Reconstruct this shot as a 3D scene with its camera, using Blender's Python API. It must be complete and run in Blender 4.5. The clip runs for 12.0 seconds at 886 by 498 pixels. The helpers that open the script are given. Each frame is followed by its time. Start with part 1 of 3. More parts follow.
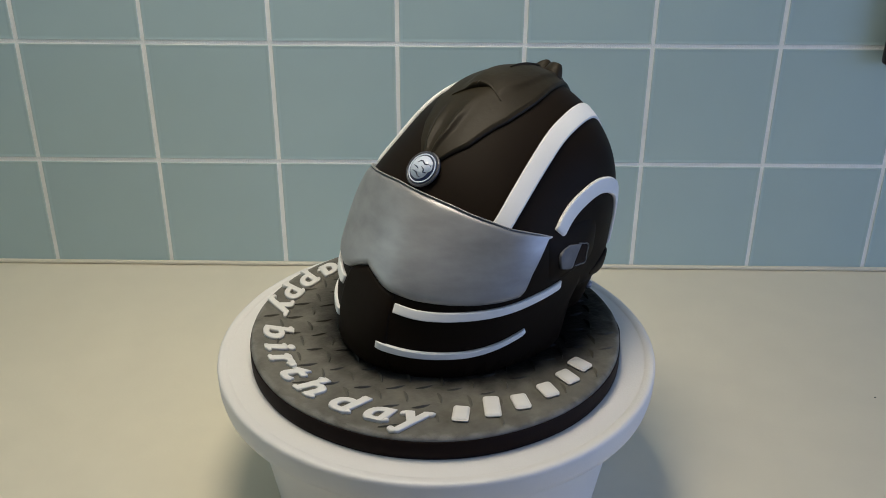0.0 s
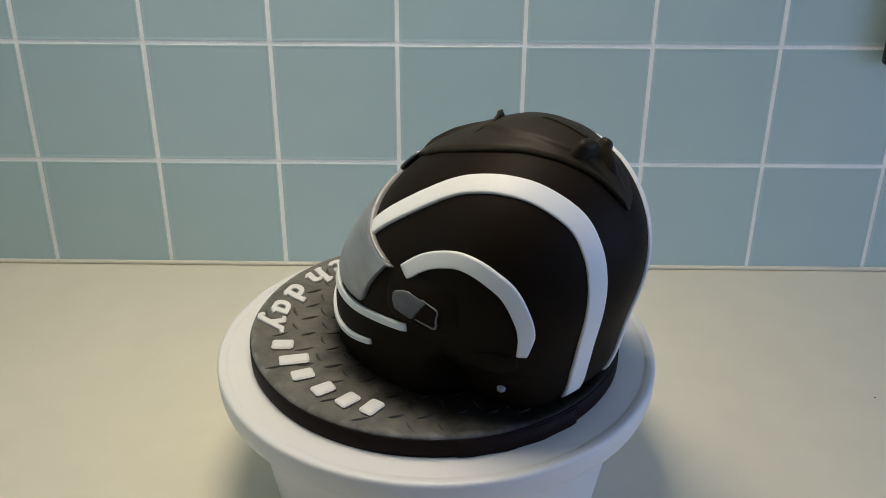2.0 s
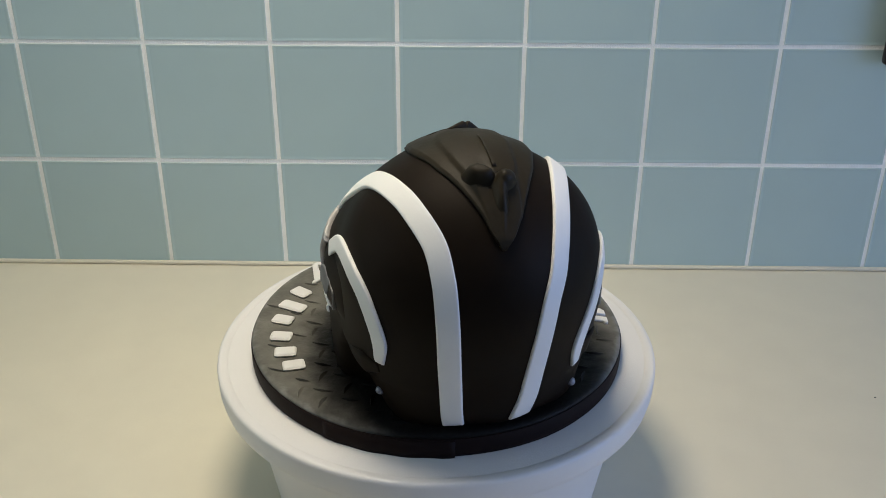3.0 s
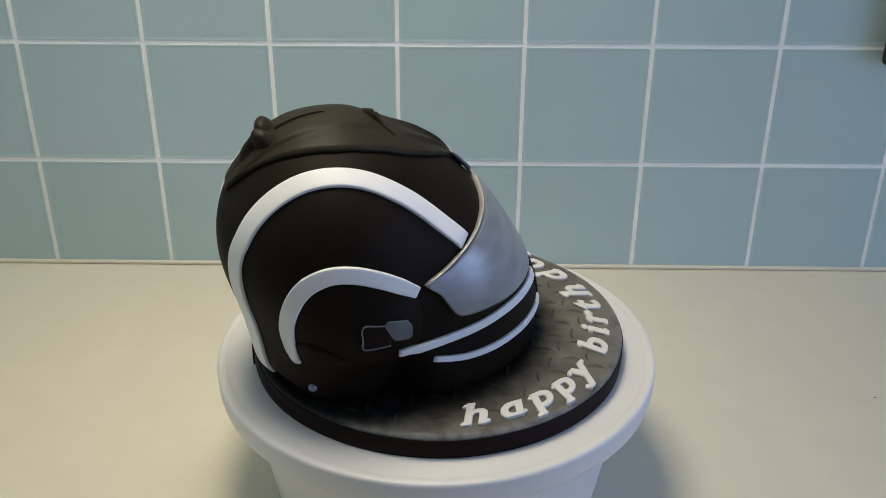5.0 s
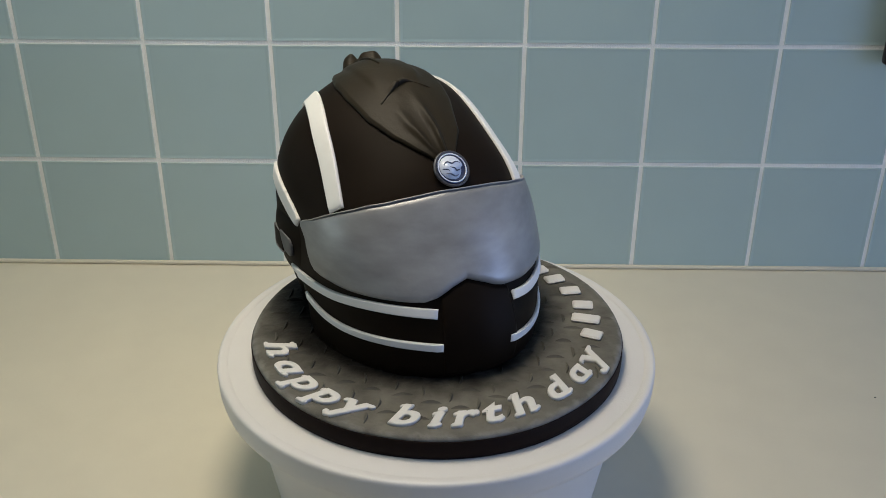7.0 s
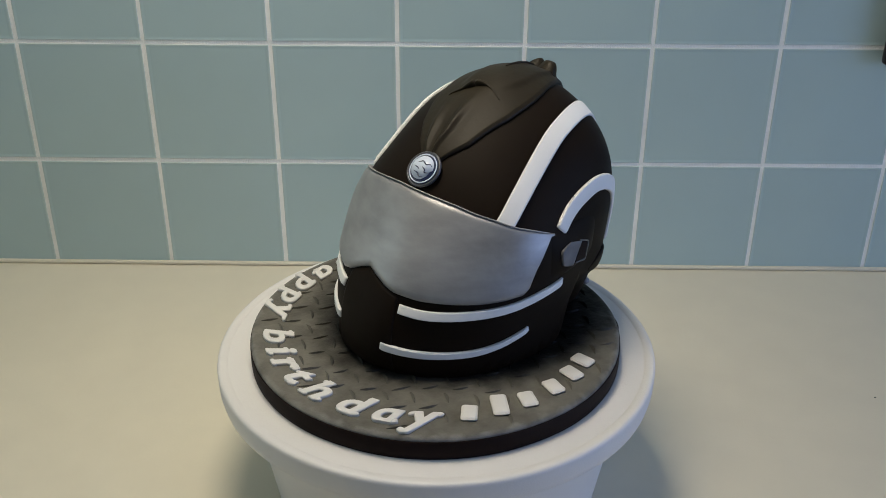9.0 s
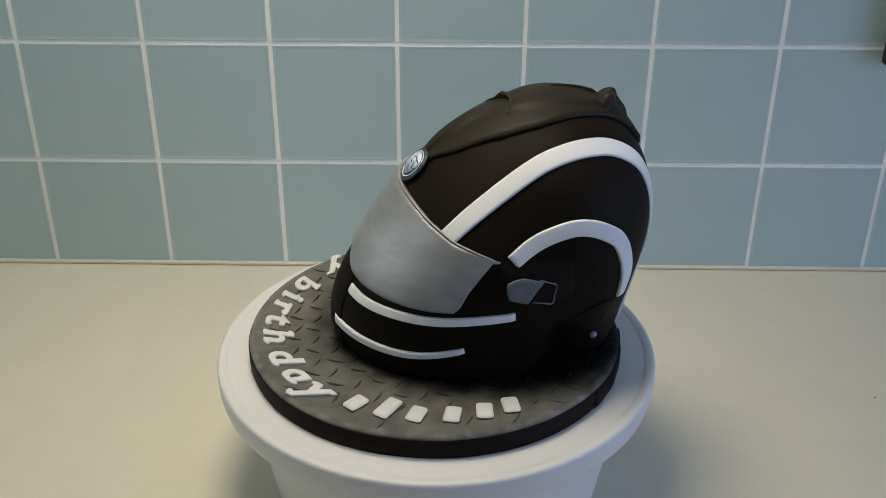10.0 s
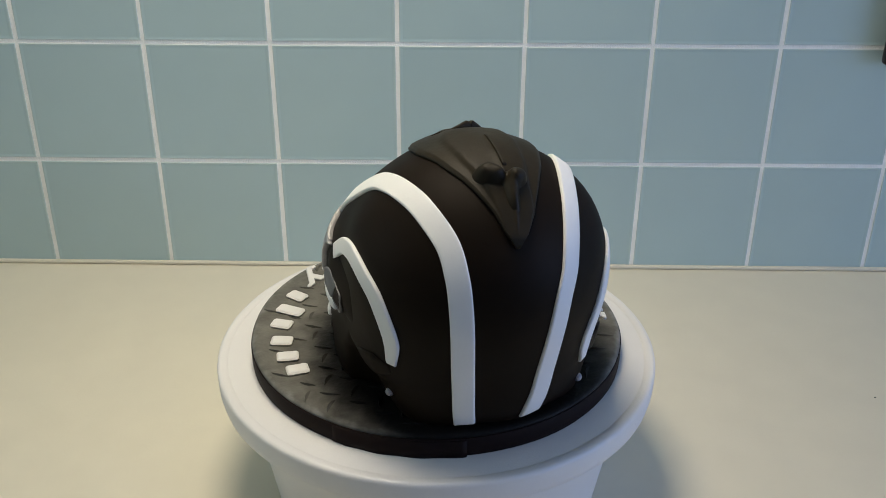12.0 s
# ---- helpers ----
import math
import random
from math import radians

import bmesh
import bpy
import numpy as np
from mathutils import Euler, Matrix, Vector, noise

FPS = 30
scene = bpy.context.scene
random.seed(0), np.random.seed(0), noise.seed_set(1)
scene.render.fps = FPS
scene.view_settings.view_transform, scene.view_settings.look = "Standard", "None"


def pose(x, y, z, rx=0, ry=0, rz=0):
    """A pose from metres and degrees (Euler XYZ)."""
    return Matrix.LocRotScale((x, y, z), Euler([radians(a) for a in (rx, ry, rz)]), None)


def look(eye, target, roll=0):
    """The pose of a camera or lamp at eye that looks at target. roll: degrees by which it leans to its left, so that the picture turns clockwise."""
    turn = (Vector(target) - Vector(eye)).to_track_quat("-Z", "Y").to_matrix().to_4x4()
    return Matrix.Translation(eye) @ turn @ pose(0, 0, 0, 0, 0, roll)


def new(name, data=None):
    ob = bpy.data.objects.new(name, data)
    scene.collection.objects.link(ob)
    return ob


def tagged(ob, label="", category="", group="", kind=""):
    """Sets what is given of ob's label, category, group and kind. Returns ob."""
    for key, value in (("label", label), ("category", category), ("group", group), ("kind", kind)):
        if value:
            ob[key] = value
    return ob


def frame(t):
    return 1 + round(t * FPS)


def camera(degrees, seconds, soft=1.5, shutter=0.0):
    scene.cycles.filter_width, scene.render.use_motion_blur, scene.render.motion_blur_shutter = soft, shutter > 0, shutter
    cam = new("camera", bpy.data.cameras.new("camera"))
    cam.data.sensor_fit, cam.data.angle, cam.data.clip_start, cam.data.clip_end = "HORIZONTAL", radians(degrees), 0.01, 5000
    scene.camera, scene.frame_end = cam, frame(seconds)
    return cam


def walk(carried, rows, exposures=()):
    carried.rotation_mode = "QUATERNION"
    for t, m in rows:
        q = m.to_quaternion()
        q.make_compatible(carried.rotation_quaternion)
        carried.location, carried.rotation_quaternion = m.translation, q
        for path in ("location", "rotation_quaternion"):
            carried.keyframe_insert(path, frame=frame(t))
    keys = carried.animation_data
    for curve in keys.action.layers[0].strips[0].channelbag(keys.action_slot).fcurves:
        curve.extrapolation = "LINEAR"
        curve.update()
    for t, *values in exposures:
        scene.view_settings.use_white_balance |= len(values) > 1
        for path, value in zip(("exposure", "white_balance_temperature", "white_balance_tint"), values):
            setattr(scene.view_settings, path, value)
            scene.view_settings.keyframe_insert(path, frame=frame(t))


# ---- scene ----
# camera: stands still
cam = camera(47.01, 12.0, soft=0.9)
EYE = Vector((0.0, -0.5909, 0.4863))
YAW, PITCH = radians(0.402), radians(27.485)
AIM = EYE + Vector((math.sin(YAW) * math.cos(PITCH), math.cos(YAW) * math.cos(PITCH), -math.sin(PITCH)))
walk(cam, [(0.0, look(EYE, AIM, 0.22)), (12.0, look(EYE, AIM, 0.22))], exposures=[(0.0, -0.28), (1.0, -0.23), (1.5, -0.18), (2.5, -0.12), (3.0, -0.07), (5.5, -0.12), (6.5, -0.25), (7.0, -0.32), (9.2, -0.31), (10.5, -0.22), (11.5, -0.13), (12.0, -0.08)])

# ---- light ----
world = bpy.data.worlds.new("world")
scene.world = world
world.use_nodes = True
wn = world.node_tree
sky = wn.nodes.new("ShaderNodeTexSky")
sky.sky_type = "NISHITA"
sky.sun_disc = False
sky.sun_elevation, sky.sun_rotation = radians(38), radians(60)
wn.links.new(sky.outputs["Color"], wn.nodes["Background"].inputs["Color"])
wn.nodes["Background"].inputs["Strength"].default_value = 0.08


def area(name, pose_m, sx, sy, watts, colour, spread=180):
    lamp = bpy.data.lights.new(name, "AREA")
    lamp.shape, lamp.size, lamp.size_y, lamp.energy, lamp.color = "RECTANGLE", sx, sy, watts, colour
    lamp.spread = radians(spread)
    ob = new(name, lamp)
    ob.matrix_world = pose_m
    return ob


LAMP = (-0.10, 0.03, 0.90)
area("pendant_lamp_light", look((LAMP[0], LAMP[1], LAMP[2] - 0.012), (LAMP[0], LAMP[1], 0)), 0.28, 0.28, 1.85, (1.0, 0.90, 0.715), 112)
area("left_window_light", look((-1.78, -0.22, 0.70), (0.0, -0.22, 0.70)), 1.0, 1.0, 4.5, (0.82, 1.0, 0.95))
area("right_window_light", look((1.78, -0.82, 0.45), (0.0, -0.72, 0.28)), 1.3, 0.85, 17.5, (0.36, 0.53, 1.0))


# ---- materials ----


def material(name, colour, rough=0.5, metal=0.0, vary=0.08, scale=40.0, bump=0.0, bump_scale=300.0, coat=0.0, spec=0.5, per_piece=0.0, second=None, stretch=None):
    """Principled surface with colour variation at two scales, grain relief and varied gloss."""
    m = bpy.data.materials.new(name)
    m.use_nodes = True
    nt = m.node_tree
    b = nt.nodes["Principled BSDF"]
    tc = nt.nodes.new("ShaderNodeTexCoord")
    n1, n2 = nt.nodes.new("ShaderNodeTexNoise"), nt.nodes.new("ShaderNodeTexNoise")
    n1.inputs["Scale"].default_value, n1.inputs["Detail"].default_value = scale, 5.0
    n2.inputs["Scale"].default_value, n2.inputs["Detail"].default_value = scale * 0.17, 3.0
    where = tc.outputs["Object"]
    if stretch:
        mp = nt.nodes.new("ShaderNodeMapping")
        mp.inputs["Scale"].default_value = stretch
        nt.links.new(where, mp.inputs["Vector"])
        where = mp.outputs["Vector"]
    for n in (n1, n2):
        nt.links.new(where, n.inputs["Vector"])
    add = nt.nodes.new("ShaderNodeMath")
    add.operation = "ADD"
    nt.links.new(n1.outputs["Fac"], add.inputs[0])
    nt.links.new(n2.outputs["Fac"], add.inputs[1])
    fac = add.outputs[0]
    if per_piece:
        info = nt.nodes.new("ShaderNodeObjectInfo")
        mul = nt.nodes.new("ShaderNodeMath")
        mul.operation = "MULTIPLY_ADD"
        mul.inputs[1].default_value = per_piece
        nt.links.new(info.outputs["Random"], mul.inputs[0])
        nt.links.new(fac, mul.inputs[2])
        fac = mul.outputs[0]
    ramp = nt.nodes.new("ShaderNodeMapRange")
    ramp.inputs["From Min"].default_value, ramp.inputs["From Max"].default_value = 0.55, 1.45 + per_piece
    nt.links.new(fac, ramp.inputs["Value"])
    mix = nt.nodes.new("ShaderNodeMix")
    mix.data_type = "RGBA"
    lo = second if second else tuple(c * (1 - vary) for c in colour)
    hi = colour if second else tuple(min(1, c * (1 + vary)) for c in colour)
    mix.inputs["A"].default_value, mix.inputs["B"].default_value = (*lo, 1), (*hi, 1)
    nt.links.new(ramp.outputs["Result"], mix.inputs["Factor"])
    nt.links.new(mix.outputs["Result"], b.inputs["Base Color"])
    rr = nt.nodes.new("ShaderNodeMapRange")
    rr.inputs["To Min"].default_value, rr.inputs["To Max"].default_value = max(0.02, rough - 0.06), min(1, rough + 0.06)
    nt.links.new(n2.outputs["Fac"], rr.inputs["Value"])
    nt.links.new(rr.outputs["Result"], b.inputs["Roughness"])
    b.inputs["Metallic"].default_value = metal
    b.inputs["Specular IOR Level"].default_value = spec
    b.inputs["Coat Weight"].default_value, b.inputs["Coat Roughness"].default_value = coat, 0.12
    if bump:
        n3 = nt.nodes.new("ShaderNodeTexNoise")
        n3.inputs["Scale"].default_value, n3.inputs["Detail"].default_value = bump_scale, 4.0
        nt.links.new(tc.outputs["Object"], n3.inputs["Vector"])
        bp = nt.nodes.new("ShaderNodeBump")
        bp.inputs["Strength"].default_value, bp.inputs["Distance"].default_value = bump, 0.002
        nt.links.new(n3.outputs["Fac"], bp.inputs["Height"])
        nt.links.new(bp.outputs["Normal"], b.inputs["Normal"])
    return m


TILE = material("blue_grey_glass_tile", (0.395, 0.515, 0.518), 0.38, vary=0.05, scale=14, coat=0.2, bump=0.02, bump_scale=40, per_piece=0.25)
TILE_EDGE = material("glass_tile_edge", (0.46, 0.55, 0.54), 0.3, vary=0.1, scale=30)
GROUT = material("pale_grout", (0.93, 0.93, 0.88), 0.9, vary=0.1, scale=60, bump=0.4, bump_scale=700)
COUNTER = material("cream_laminate", (0.69, 0.635, 0.505), 0.42, vary=0.04, scale=30, bump=0.04, bump_scale=500)
PLASTIC = material("white_plastic", (0.69, 0.67, 0.65), 0.42, vary=0.03, scale=30, bump=0.10, bump_scale=900)
BLACK = material("black_fondant", (0.0092, 0.0053, 0.0026), 0.58, vary=0.3, scale=30, bump=0.05, bump_scale=120, spec=0.09)
PAD = material("soft_black_fondant", (0.0195, 0.0145, 0.0075), 0.50, vary=0.3, scale=30, bump=0.2, bump_scale=140, spec=0.16)
WHITE = material("white_fondant", (0.77, 0.76, 0.74), 0.5, vary=0.03, scale=50, bump=0.06, bump_scale=300)
LETTER = material("off_white_sugar_paste", (0.63, 0.615, 0.59), 0.55, vary=0.06, scale=90, bump=0.12, bump_scale=400)
SILVER = material("silver_lustre_fondant", (0.43, 0.43, 0.44), 0.42, metal=0.4, scale=34, bump=0.22, bump_scale=60, second=(0.19, 0.19, 0.195), stretch=(1, 1, 2.6))
GREY = material("grey_fondant", (0.118, 0.112, 0.096), 0.55, vary=0.5, scale=75, bump=0.45, bump_scale=190, spec=0.11)


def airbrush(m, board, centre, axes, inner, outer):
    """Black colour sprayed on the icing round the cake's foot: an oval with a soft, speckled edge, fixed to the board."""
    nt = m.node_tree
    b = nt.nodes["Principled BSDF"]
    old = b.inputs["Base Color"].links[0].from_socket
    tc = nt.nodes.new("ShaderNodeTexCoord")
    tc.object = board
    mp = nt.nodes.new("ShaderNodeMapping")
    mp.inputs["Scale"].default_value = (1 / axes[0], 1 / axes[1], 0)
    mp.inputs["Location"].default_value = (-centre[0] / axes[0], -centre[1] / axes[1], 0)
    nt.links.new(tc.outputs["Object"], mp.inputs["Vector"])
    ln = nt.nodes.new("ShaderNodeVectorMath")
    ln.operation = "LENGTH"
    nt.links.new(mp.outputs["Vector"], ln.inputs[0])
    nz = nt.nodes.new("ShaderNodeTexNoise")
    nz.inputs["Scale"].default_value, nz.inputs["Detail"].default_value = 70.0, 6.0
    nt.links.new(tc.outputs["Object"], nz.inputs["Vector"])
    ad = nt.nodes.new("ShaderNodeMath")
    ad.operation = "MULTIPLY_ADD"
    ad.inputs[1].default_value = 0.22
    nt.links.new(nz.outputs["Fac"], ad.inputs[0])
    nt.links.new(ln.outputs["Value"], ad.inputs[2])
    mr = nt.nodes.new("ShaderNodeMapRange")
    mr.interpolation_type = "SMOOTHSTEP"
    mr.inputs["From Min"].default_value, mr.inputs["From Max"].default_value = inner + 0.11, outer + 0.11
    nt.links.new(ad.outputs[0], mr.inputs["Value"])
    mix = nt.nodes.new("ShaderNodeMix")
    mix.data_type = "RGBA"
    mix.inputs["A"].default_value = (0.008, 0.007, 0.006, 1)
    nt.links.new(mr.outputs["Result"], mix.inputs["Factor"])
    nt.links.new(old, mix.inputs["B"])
    # rubbed, paler rim of the icing
    sep = nt.nodes.new("ShaderNodeVectorMath")
    sep.operation = "MULTIPLY"
    sep.inputs[1].default_value = (1, 1, 0)
    nt.links.new(tc.outputs["Object"], sep.inputs[0])
    rl = nt.nodes.new("ShaderNodeVectorMath")
    rl.operation = "LENGTH"
    nt.links.new(sep.outputs["Vector"], rl.inputs[0])
    wz = nt.nodes.new("ShaderNodeTexNoise")
    wz.inputs["Scale"].default_value, wz.inputs["Detail"].default_value = 110.0, 5.0
    nt.links.new(tc.outputs["Object"], wz.inputs["Vector"])
    wa = nt.nodes.new("ShaderNodeMath")
    wa.operation = "MULTIPLY_ADD"
    wa.inputs[1].default_value = 0.016
    nt.links.new(wz.outputs["Fac"], wa.inputs[0])
    nt.links.new(rl.outputs["Value"], wa.inputs[2])
    wr = nt.nodes.new("ShaderNodeMapRange")
    wr.inputs["From Min"].default_value, wr.inputs["From Max"].default_value = 0.1285, 0.1345
    wr.inputs["To Max"].default_value = 0.75
    nt.links.new(wa.outputs[0], wr.inputs["Value"])
    worn = nt.nodes.new("ShaderNodeMix")
    worn.data_type = "RGBA"
    worn.inputs["B"].default_value = (0.24, 0.235, 0.22, 1)
    only = nt.nodes.new("ShaderNodeMath")
    only.operation = "MULTIPLY"
    nt.links.new(wr.outputs["Result"], only.inputs[0])
    nt.links.new(mr.outputs["Result"], only.inputs[1])
    nt.links.new(only.outputs[0], worn.inputs["Factor"])
    nt.links.new(mix.outputs["Result"], worn.inputs["A"])
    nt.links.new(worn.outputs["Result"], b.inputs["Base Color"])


RIBBON = material("black_satin_ribbon", (0.011, 0.0056, 0.0046), 0.6, vary=0.2, scale=60, bump=0.06, bump_scale=900, spec=0.10)
BOARD = material("dark_card_board", (0.03, 0.03, 0.03), 0.7)
PANE = material("grey_silver_paint", (0.115, 0.115, 0.12), 0.6, metal=0.0, vary=0.5, scale=90, bump=0.15, bump_scale=200)
VENT_DARK = material("dark_maroon_opening", (0.011, 0.005, 0.004), 0.6, vary=0.3, spec=0.1)
EDGING = material("thin_silver_line", (0.17, 0.165, 0.16), 0.5, metal=0.3)
PALE = material("pale_silver_edge", (0.36, 0.35, 0.34), 0.5, metal=0.3)
PIN = material("pearl_grey_icing", (0.24, 0.24, 0.27), 0.4, metal=0.2)
NAVY = material("navy_print", (0.02, 0.03, 0.08), 0.3, vary=0.1, coat=0.4)
PRINT = material("bluish_white_print", (0.60, 0.66, 0.78), 0.35, vary=0.03, coat=0.4)
RIM = material("dark_pewter_rim", (0.09, 0.09, 0.10), 0.35, metal=0.5)
BRONZE = material("dark_bronze_plate", (0.02, 0.016, 0.014), 0.4, metal=0.4)
PAINT = material("warm_white_wall_paint", (0.66, 0.62, 0.54), 0.85, vary=0.03, scale=8, bump=0.1, bump_scale=200)
CEIL = material("white_ceiling_paint", (0.75, 0.73, 0.68), 0.9, vary=0.03, scale=8)
WOOD = material("oak_cabinet", (0.30, 0.19, 0.10), 0.5, vary=0.2, scale=12)
FLOOR = material("grey_floor_tile", (0.30, 0.28, 0.25), 0.5, vary=0.1, scale=10)
GLOW = bpy.data.materials.new("lamp_glow")
GLOW.use_nodes = True
GLOW.node_tree.nodes["Principled BSDF"].inputs["Emission Color"].default_value = (1.0, 0.86, 0.66, 1)
GLOW.node_tree.nodes["Principled BSDF"].inputs["Emission Strength"].default_value = 4.0

# ---- mesh helpers ----


def part(name, bm, mat, parent=None, label="", smooth=True):
    """Links a bmesh as one mesh object, under parent if given."""
    me = bpy.data.meshes.new(name)
    bmesh.ops.recalc_face_normals(bm, faces=bm.faces)
    bm.to_mesh(me)
    bm.free()
    me.materials.append(mat)
    if smooth:
        me.polygons.foreach_set("use_smooth", [True] * len(me.polygons))
    ob = new(name, me)
    ob.parent = parent
    if label:
        tagged(ob, label)
    return ob


def block(x0, x1, y0, y1, z0, z1, bevel=0.0, segs=2):
    bm = bmesh.new()
    bmesh.ops.create_cube(bm, size=1)
    for v in bm.verts:
        v.co = ((x0 + x1) / 2 + v.co.x * (x1 - x0), (y0 + y1) / 2 + v.co.y * (y1 - y0), (z0 + z1) / 2 + v.co.z * (z1 - z0))
    if bevel:
        bmesh.ops.bevel(bm, geom=bm.edges[:], offset=bevel, segments=segs, affect="EDGES", profile=0.5)
    return bm


def lathe(profile, steps=128):
    """Turns (radius, z) points round the z axis; ends at radius 0 close the form."""
    bm = bmesh.new()
    rings = []
    for r, z in profile:
        if r < 1e-6:
            rings.append([bm.verts.new((0, 0, z))] * steps)
        else:
            rings.append([bm.verts.new((r * math.cos(2 * math.pi * i / steps), r * math.sin(2 * math.pi * i / steps), z)) for i in range(steps)])
    for a, b in zip(rings, rings[1:]):
        for i in range(steps):
            j = (i + 1) % steps
            q = []
            for v in (a[i], a[j], b[j], b[i]):
                if v not in q:
                    q.append(v)
            if len(q) > 2:
                bm.faces.new(q)
    return bm


def sheet(top, bottom):
    """A closed slab from two grids of points (rows x columns): upper and under side, with edges."""
    bm = bmesh.new()
    R, C = len(top), len(top[0])
    a = [[bm.verts.new(p) for p in row] for row in top]
    b = [[bm.verts.new(p) for p in row] for row in bottom]
    for i in range(R - 1):
        for j in range(C - 1):
            bm.faces.new((a[i][j], a[i][j + 1], a[i + 1][j + 1], a[i + 1][j]))
            bm.faces.new((b[i][j], b[i + 1][j], b[i + 1][j + 1], b[i][j + 1]))
    for i in range(R - 1):
        bm.faces.new((a[i][0], a[i + 1][0], b[i + 1][0], b[i][0]))
        bm.faces.new((a[i][-1], b[i][-1], b[i + 1][-1], a[i + 1][-1]))
    for j in range(C - 1):
        bm.faces.new((a[0][j], b[0][j], b[0][j + 1], a[0][j + 1]))
        bm.faces.new((a[-1][j], a[-1][j + 1], b[-1][j + 1], b[-1][j]))
    return bm


def smooth_curve(points, n):
    """n points at even steps along a Catmull-Rom curve through the points."""
    p = np.array(points, float)
    p = np.vstack([2 * p[0] - p[1], p, 2 * p[-1] - p[-2]])
    out = []
    for i in range(1, len(p) - 2):
        for t in np.linspace(0, 1, 24, endpoint=False):
            a, b, c, e = p[i - 1], p[i], p[i + 1], p[i + 2]
            out.append(0.5 * (2 * b + (c - a) * t + (2 * a - 5 * b + 4 * c - e) * t * t + (3 * b - a - 3 * c + e) * t ** 3))
    out.append(p[-2])
    out = np.array(out)
    s = np.concatenate([[0], np.cumsum(np.linalg.norm(np.diff(out, axis=0), axis=1))])
    w = np.linspace(0, s[-1], n)
    return np.stack([np.interp(w, s, out[:, k]) for k in range(out.shape[1])], 1)


# ---- room ----
WALL_Y, WALL_TURN = 0.3086, -1.129
PITCH_TILE, COL0, ROW0 = 0.115, -0.3807, 0.11125
WALL = pose(0, WALL_Y, 0, 0, 0, WALL_TURN)

wall = part("wall_north", block(-1.8, 1.8, 0.0, 0.14, -0.9, 1.5), GROUT, smooth=False)
wall.matrix_world = WALL
tagged(wall, "kitchen back wall with pale grout between glass tiles", kind="structure")
for nm, b in (("wall_west", (-1.92, -1.8, -2.3, -1.0, -0.9, 1.5)), ("wall_west_pier", (-1.92, -1.8, 0.30, 0.33, -0.9, 1.5)),
              ("wall_west_below", (-1.92, -1.8, -1.0, 0.30, -0.9, 0.2)), ("wall_west_above", (-1.92, -1.8, -1.0, 0.30, 1.2, 1.5)),
              ("wall_east", (1.8, 1.92, -2.3, -1.5, -0.9, 1.5)), ("wall_east_pier", (1.8, 1.92, 0.1, 0.26, -0.9, 1.5)),
              ("wall_east_below", (1.8, 1.92, -1.5, 0.1, -0.9, 0.0)), ("wall_east_above", (1.8, 1.92, -1.5, 0.1, 0.9, 1.5)),
              ("wall_south", (-1.92, 1.92, -2.42, -2.3, -0.9, 1.5))):
    tagged(part(nm, block(*b), PAINT, smooth=False), "warm white painted kitchen wall", kind="structure")
tagged(part("ceiling", block(-1.92, 1.92, -2.42, 0.5, 1.5, 1.6), CEIL, smooth=False), "white painted ceiling", kind="structure")
tagged(part("floor", block(-1.92, 1.92, -2.42, 0.5, -1.0, -0.9), FLOOR, smooth=False), "grey tiled kitchen floor", kind="structure")

lamp_thing = new("pendant_lamp")
lamp_thing.location = (LAMP[0], LAMP[1], LAMP[2])
tagged(lamp_thing, "round pendant lamp with a warm diffuser over the worktop", "pendant lamp")
part("cord", lathe([(0, 0.55), (0.003, 0.55), (0.003, 0.06), (0, 0.06)], 12), PLASTIC, lamp_thing)
part("shade", lathe([(0.003, 0.066), (0.03, 0.064), (0.12, 0.045), (0.17, 0.004), (0.172, 0.0), (0.168, 0.0), (0.166, 0.004), (0.118, 0.041), (0.03, 0.059), (0.003, 0.060)], 48), PLASTIC, lamp_thing)
part("diffuser", lathe([(0, 0.002), (0.16, 0.002), (0.16, -0.002), (0, -0.004)], 48), GLOW, lamp_thing)

# worktop: rounded front edge, cut to the wall
tagged(part("base_cabinet", block(-1.7, 1.7, -0.30, 0.27, -0.9, -0.04, 0.003), WOOD, smooth=False), "oak kitchen base cabinet under the worktop", "cabinet")
slab = block(-1.78, 1.78, -0.325, 0.0, -0.04, 0.0)
for v in slab.verts:
    if v.co.y > -0.1:
        v.co.y = WALL_Y + math.tan(radians(WALL_TURN)) * v.co.x - 0.0005
bmesh.ops.bevel(slab, geom=[e for e in slab.edges if all(v.co.y < -0.3 for v in e.verts) and abs(e.verts[0].co.x - e.verts[1].co.x) > 1], offset=0.012, segments=4, affect="EDGES")
tagged(part("worktop", slab, COUNTER, smooth=False), "cream laminate kitchen worktop", "worktop")

caulk = part("trim", block(-1.77, 1.77, -0.0050, -0.0008, 0.0003, 0.0040, 0.0014), COUNTER, smooth=False)
caulk.matrix_world = WALL
tagged(caulk, "thin pale sealant line between tiles and worktop", kind="structure")

# a dark crumb lying on the worktop
crumb = bmesh.new()
bmesh.ops.create_icosphere(crumb, subdivisions=2, radius=0.0007)
for v in crumb.verts:
    v.co = Vector((v.co.x * 1.2, v.co.y, v.co.z * 0.6)) * (1 + 0.25 * math.sin(v.co.x * 4000 + v.co.y * 2600))
crumb = part("crumb", crumb, BOARD)
crumb.location = (0.3545, 0.0827, 0.0006)
tagged(crumb, "tiny dark crumb on the cream worktop", "crumb")

